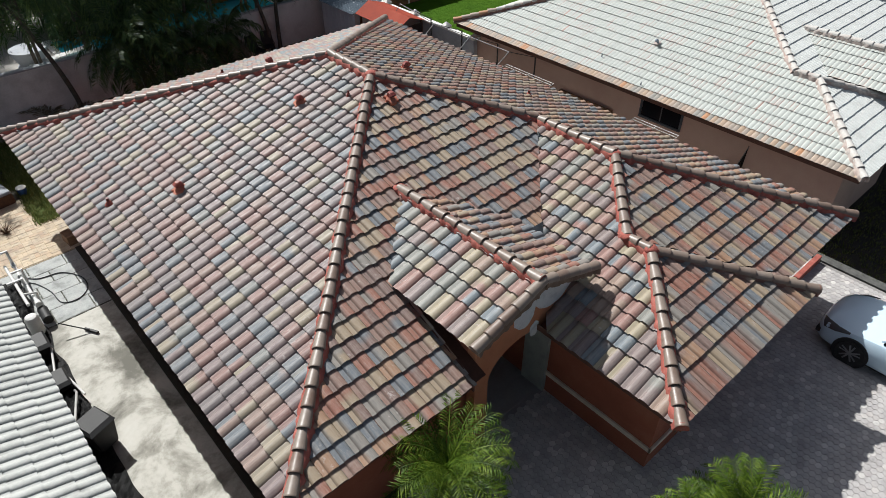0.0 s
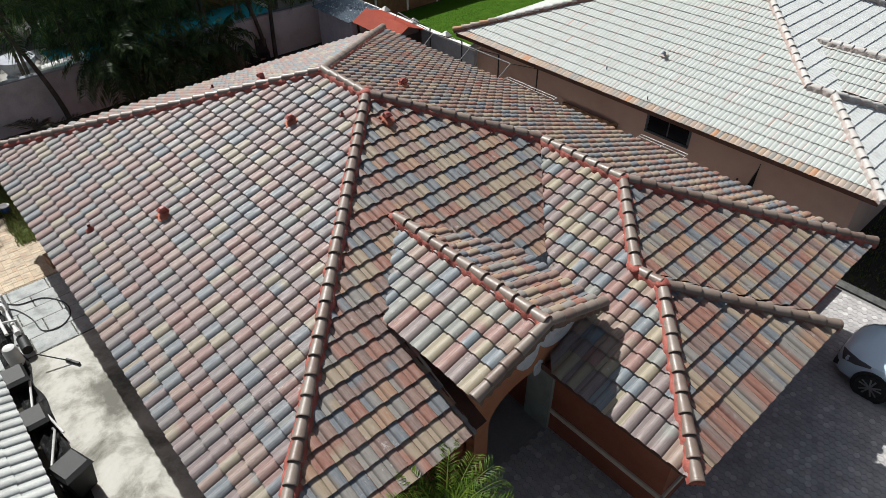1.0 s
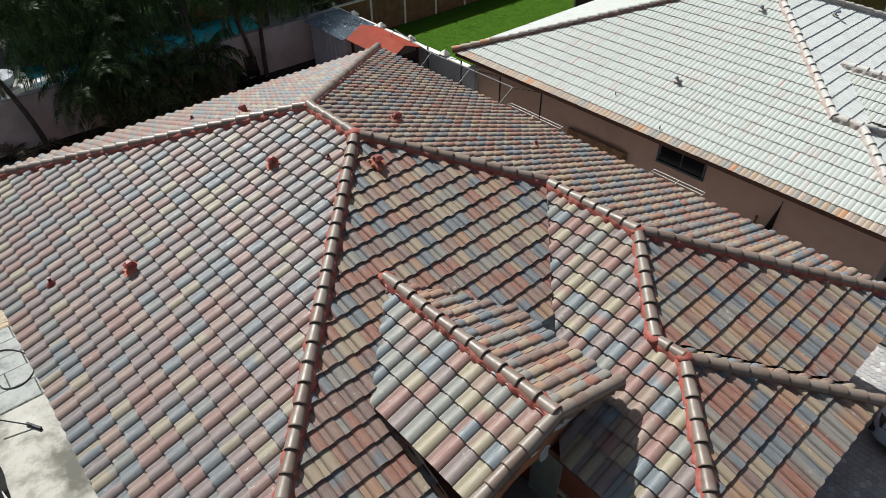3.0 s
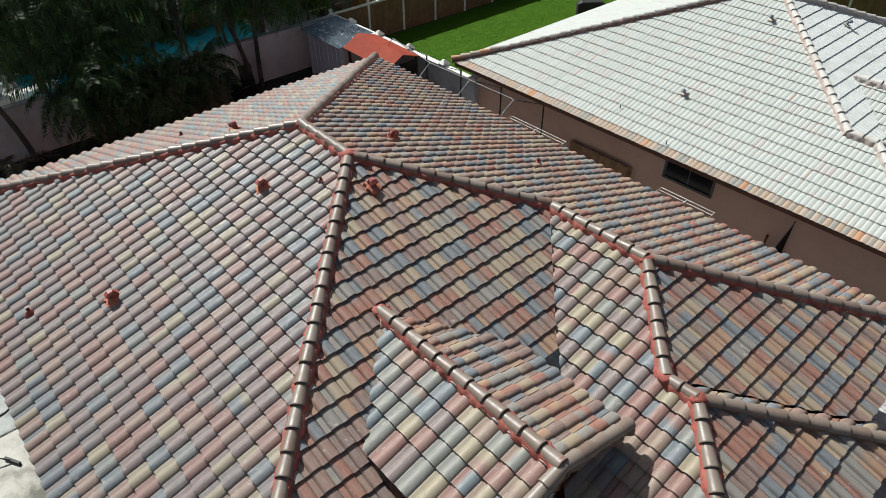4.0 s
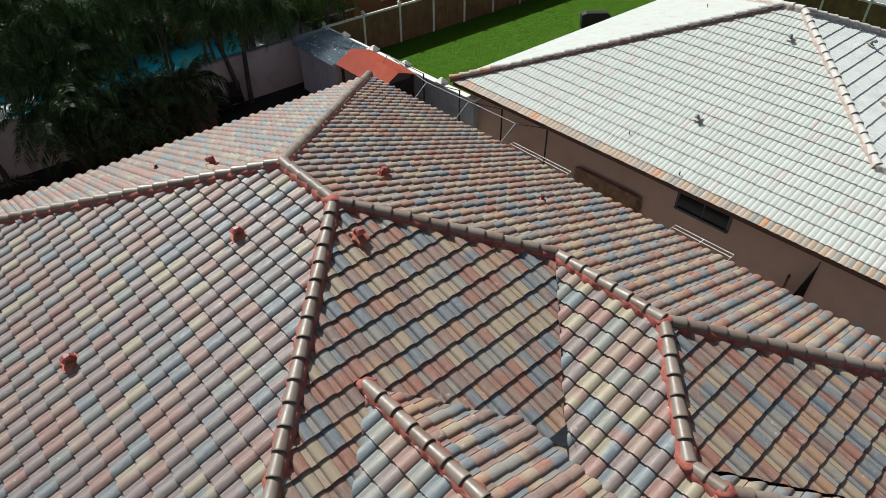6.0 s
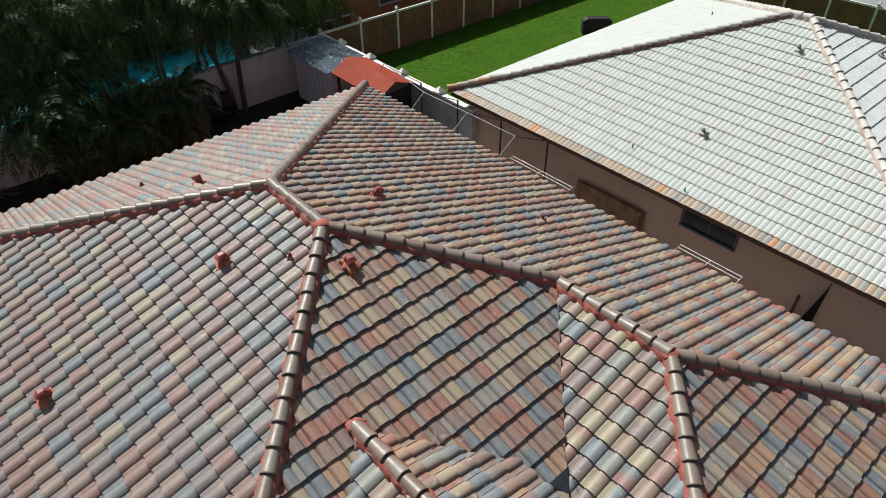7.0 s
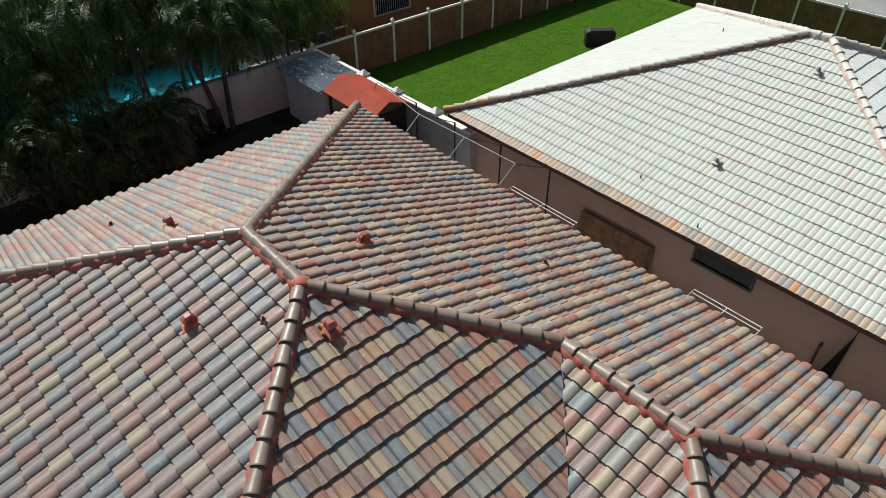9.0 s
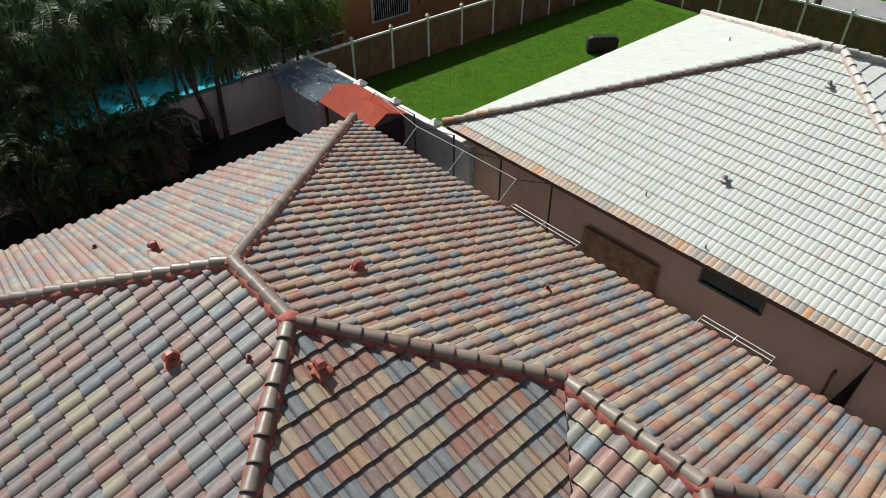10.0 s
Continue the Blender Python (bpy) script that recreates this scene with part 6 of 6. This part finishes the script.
# ---- side yard clutter ----
sheet("weed_strip", -0.25, 14.6, 0.62, 21.3, 0.012, M_WEEDS, "weedy grass strip beside the patio", "grass")
tagged(grass_blades("weeds", -0.3, 14.5, 0.6, 21.2, 2600, M_WEED_BLADE, 17, (0.06, 0.16)), "untidy weeds along the house", "grass", kind="stuff")
tagged(grass_blades("weed_corner", -3.5, 17.0, -0.2, 21.5, 3500, M_WEED_BLADE, 18, (0.06, 0.2)), "untidy weeds in the garden corner", "grass", kind="stuff")
crate = thing("wooden_crate", "brown wooden crate under the eave", "crate", pose(0.28, 13.05, 0.0, 0, 0, 8))
for k in range(4):
    part("slat", boxm(-0.2, -0.22 + k * 0.115, 0.28, 0.2, -0.12 + k * 0.115, 0.305, 0.004), M_PLYWOOD, crate)
for sx in (-0.2, 0.17):
    part("side", boxm(sx, -0.22, 0, sx + 0.03, 0.22, 0.28), M_PLYWOOD, crate)
for sy in (-0.22, 0.19):
    part("end", boxm(-0.17, sy, 0, 0.17, sy + 0.03, 0.28), M_PLYWOOD, crate)
M_BLUE = blotchy("blue_plastic", (0.03, 0.10, 0.30, 1), (0.02, 0.06, 0.2, 1), (0.06, 0.16, 0.4, 1), 5, 40, 0.4)
pail = thing("bucket", "blue plastic bucket with a white lid on the grass", "bucket", pose(-0.12, 16.62, 0.0))
bm = bmesh.new()
tube(bm, [(0, 0, 0), (0, 0, 0.25)], [0.11, 0.15], 20)
part("pail", bm, M_BLUE, pail, "", True)
bm = bmesh.new()
tube(bm, [(0, 0, 0.25), (0, 0, 0.275)], [0.155, 0.15], 20)
part("lid", bm, M_WHITE_PAINT, pail, "white plastic lid", True)
sofa = thing("garden_bench", "grey covered garden bench with a dark front", "bench", pose(-0.95, 16.7, 0.0, 0, 0, 10))
part("seat", boxm(-0.45, -0.5, 0.05, 0.45, 0.5, 0.45, 0.06), M_WALL_GREY, sofa, "", True, 50)
part("backrest", boxm(-0.45, 0.36, 0.45, 0.45, 0.56, 0.85, 0.06), M_WALL_GREY, sofa, "", True, 50)
part("front_panel", boxm(-0.44, -0.53, 0.02, 0.44, -0.505, 0.36), M_RUST, sofa)
bush = thing("shrub", "small dark leafless shrub on the patio", "shrub", pose(-1.1, 14.75, 0))
rng_b = random.Random(77)
bm = bmesh.new()
for k in range(60):
    a, e = rng_b.uniform(0, math.tau), rng_b.uniform(0.1, 1.3)
    L = rng_b.uniform(0.2, 0.42)
    tube(bm, [(0, 0, 0), (math.cos(a) * math.cos(e) * L, math.sin(a) * math.cos(e) * L, math.sin(e) * L)], [0.008, 0.003], 4)
part("twigs", bm, M_RUST, bush)

# pool pump plumbing, hose, brush and bins along the left wall
pump = thing("pool_pump", "white plastic pipes and black pump of a pool filter set", "pump", pose(-1.40, 10.2, 0))
for pts, r in (([(0.1, 0.2, 0.35), (0.05, 2.3, 0.35)], 0.04), ([(-0.1, 0.1, 0.5), (-0.14, 2.1, 0.5)], 0.04), ([(0.1, 0.2, 0.0), (0.1, 0.2, 0.35)], 0.04), ([(0.05, 1.2, 0.0), (0.05, 1.2, 0.55), (-0.3, 1.2, 0.55)], 0.04),
               ([(0.05, 2.3, 0.35), (0.05, 2.3, 0.8), (-0.25, 2.3, 0.8)], 0.04), ([(-0.12, 1.7, 0.5), (0.15, 1.7, 0.5), (0.15, 1.7, 0)], 0.035), ([(-0.1, 0.6, 0.5), (0.18, 0.6, 0.42), (0.18, 0.6, 0)], 0.035)):
    bm = bmesh.new()
    tube(bm, pts, r, 10)
    part("pipe", bm, M_PVC, pump, "", True)
for yy, rr in ((0.25, 0.07), (1.2, 0.06), (1.7, 0.055), (2.28, 0.06)):
    bm = bmesh.new()
    tube(bm, [(0.1 if yy < 1 else 0.05, yy - 0.08, 0.35), (0.1 if yy < 1 else 0.05, yy + 0.08, 0.35)], rr, 12)
    part("valve", bm, M_PVC, pump, "", True)
bm = bmesh.new()
tube(bm, [(-0.18, -0.5, 0.02), (-0.18, -0.5, 0.1), (-0.18, -0.5, 0.52), (-0.18, -0.5, 0.6), (-0.18, -0.5, 0.64)], [0.13, 0.16, 0.16, 0.13, 0.05], 24)
part("filter_tank", bm, M_PVC, pump, "", True)
bm = bmesh.new()
tube(bm, [(0.12, -0.35, 0.18), (0.12, 0.15, 0.18)], 0.12, 16)
part("motor", bm, M_BLACK_PLASTIC, pump, "", True)
hose = thing("garden_hose", "dark hose in a loose loop on the grey slabs", "hose")
bm = bmesh.new()
pts = []
ctrl = [(-1.35, 12.3), (-1.0, 11.9), (-0.45, 11.75), (-0.1, 11.2), (-0.12, 10.65), (-0.45, 10.35), (-0.82, 10.5), (-0.9, 11.1), (-1.1, 11.7), (-1.35, 12.0)]
for i in range(len(ctrl) - 1):
    p0, p1, p2, p3 = [Vector((*ctrl[max(0, min(len(ctrl) - 1, j))], 0.028)) for j in (i - 1, i, i + 1, i + 2)]
    for k in range(6):
        u = k / 6
        pts.append(0.5 * ((2 * p1) + (p2 - p0) * u + (2 * p0 - 5 * p1 + 4 * p2 - p3) * u * u + (3 * p1 - p0 - 3 * p2 + p3) * u ** 3))
tube(bm, pts, 0.016, 6)
part("tubing", bm, M_BLACK_PLASTIC, hose, "", True)
brush = thing("deck_brush", "dark deck brush with a long handle on the concrete", "brush")
bm = bmesh.new()
tube(bm, [(-1.15, 9.35, 0.35), (-0.62, 8.95, 0.06)], 0.016, 6)
part("handle", bm, M_BLACK_PLASTIC, brush, "", True)
part("head", boxm(-0.03, -0.2, 0.0, 0.03, 0.2, 0.06, 0.008, m=pose(-0.60, 8.93, 0.01, 0, 0, 30)), M_BLACK_PLASTIC, brush)


def bin_(x, y, turn, h=0.95, label="black wheeled rubbish bin beside the slab", mat=M_BLACK_PLASTIC):
    b = thing("rubbish_bin", label, "bin", pose(x, y, 0, 0, 0, turn), "bins along the side yard")
    bm = bmesh.new()
    lo = [bm.verts.new((sx * 0.2, sy * 0.22, 0.04)) for sx, sy in ((-1, -1), (1, -1), (1, 1), (-1, 1))]
    hi = [bm.verts.new((sx * 0.27, sy * 0.3, h)) for sx, sy in ((-1, -1), (1, -1), (1, 1), (-1, 1))]
    for i in range(4):
        bm.faces.new((lo[i], lo[(i + 1) % 4], hi[(i + 1) % 4], hi[i]))
    bm.faces.new(lo[::-1])
    bm.faces.new(hi)
    bmesh.ops.bevel(bm, geom=bm.edges[:], offset=0.02, segments=2, affect="EDGES")
    part("bin_body", bm, mat, b, "", True, 40)
    bm = bmesh.new()
    a = [bm.verts.new((sx * 0.29, sy * 0.32, h + 0.005)) for sx, sy in ((-1, -1), (1, -1), (1, 1), (-1, 1))]
    t_ = [bm.verts.new((sx * 0.24, 0.0 + sy * 0.22, h + (0.10 if sy > 0 else 0.06))) for sx, sy in ((-1, -1), (1, -1), (1, 1), (-1, 1))]
    for i in range(4):
        bm.faces.new((a[i], a[(i + 1) % 4], t_[(i + 1) % 4], t_[i]))
    bm.faces.new(a[::-1])
    bm.faces.new(t_)
    part("lid", bm, mat, b)
    for sx in (-0.22, 0.22):
        bm = bmesh.new()
        bmesh.ops.create_cone(bm, cap_ends=True, segments=18, radius1=0.1, radius2=0.1, depth=0.05, matrix=pose(sx, 0.22, 0.1, 0, 90, 0))
        part("wheel", bm, M_TYRE, b)
    return b


bin_(-1.52, 5.45, 20, 0.72, "black wheeled rubbish bin on the concrete")
M_TARP = blotchy("black_sheeting", (0.010, 0.010, 0.011, 1), (0.006, 0.006, 0.006, 1), (0.02, 0.02, 0.02, 1), 5, 40, 0.75)
tarp = thing("plastic_sheeting", "crumpled black plastic sheeting along the yard's edge", "sheeting")
bm = bmesh.new()
rows = []
for i in range(91):
    y_ = 3.2 + i * 0.1
    wd = 0.44 + 0.10 * noise.noise((y_ * 1.3, 4, 2))
    rows.append([bm.verts.new((-1.86 + wd * j / 6, y_, 0.03 + 0.16 * abs(noise.noise((j * 0.8, y_ * 3.1, 7))) * (j < 6) * (j > 0))) for j in range(7)])
for a_, b_ in zip(rows, rows[1:]):
    for j in range(6):
        bm.faces.new((a_[j], a_[j + 1], b_[j + 1], b_[j]))
bmesh.ops.solidify(bm, geom=bm.faces[:], thickness=0.006)
part("sheet", bm, M_TARP, tarp)
for y_, h_ in ((9.0, 0.34), (7.6, 0.26)):
    bin_(-1.78, y_, 0, h_, "low black plastic tub along the side yard")
for k, (x_, y_, a_, L_) in enumerate(((-1.62, 8.3, 78, 0.9), (-1.45, 7.2, 100, 0.7), (-1.7, 6.5, 70, 1.1))):
    off = thing("pipe_offcut", "white plastic pipe offcut lying on the black sheeting", "pipe", pose(x_, y_, 0.19, 0, 0, a_), "pipe offcuts in the side yard")
    bm = bmesh.new()
    tube(bm, [(-L_ / 2, 0, 0), (L_ / 2, 0, 0.02), (L_ / 2 + 0.05, 0.04, 0.06)], 0.026, 10)
    part("pipe", bm, M_PVC, off, "", True)
# garden chairs by the white wall
for k, (x, y, r) in enumerate(((11.5, 21.3, -20), (10.9, 21.2, 10))):
    ch = thing("garden_chair", "dark sling garden chair against the white wall", "chair", pose(x, y, 0, 0, 0, r), "chairs by the wall")
    part("seat", boxm(-0.25, -0.25, 0.40, 0.25, 0.25, 0.43), M_BLACK_PLASTIC, ch)
    part("backrest", boxm(-0.25, 0.0, 0.0, 0.25, 0.02, 0.6, m=pose(0, 0.25, 0.42, -15, 0, 0)), M_BLACK_PLASTIC, ch)
    for sx in (-0.25, 0.25):
        for sy in (-0.22, 0.22):
            bm = bmesh.new()
            tube(bm, [(sx, sy, 0), (sx, sy, 0.62 if sy < 0 else 0.42)], 0.014, 6)
            part("leg", bm, M_BLACK_METAL, ch)
        bm = bmesh.new()
        tube(bm, [(sx, -0.24, 0.62), (sx, 0.3, 0.62)], 0.016, 6)
        part("armrest", bm, M_BLACK_METAL, ch)
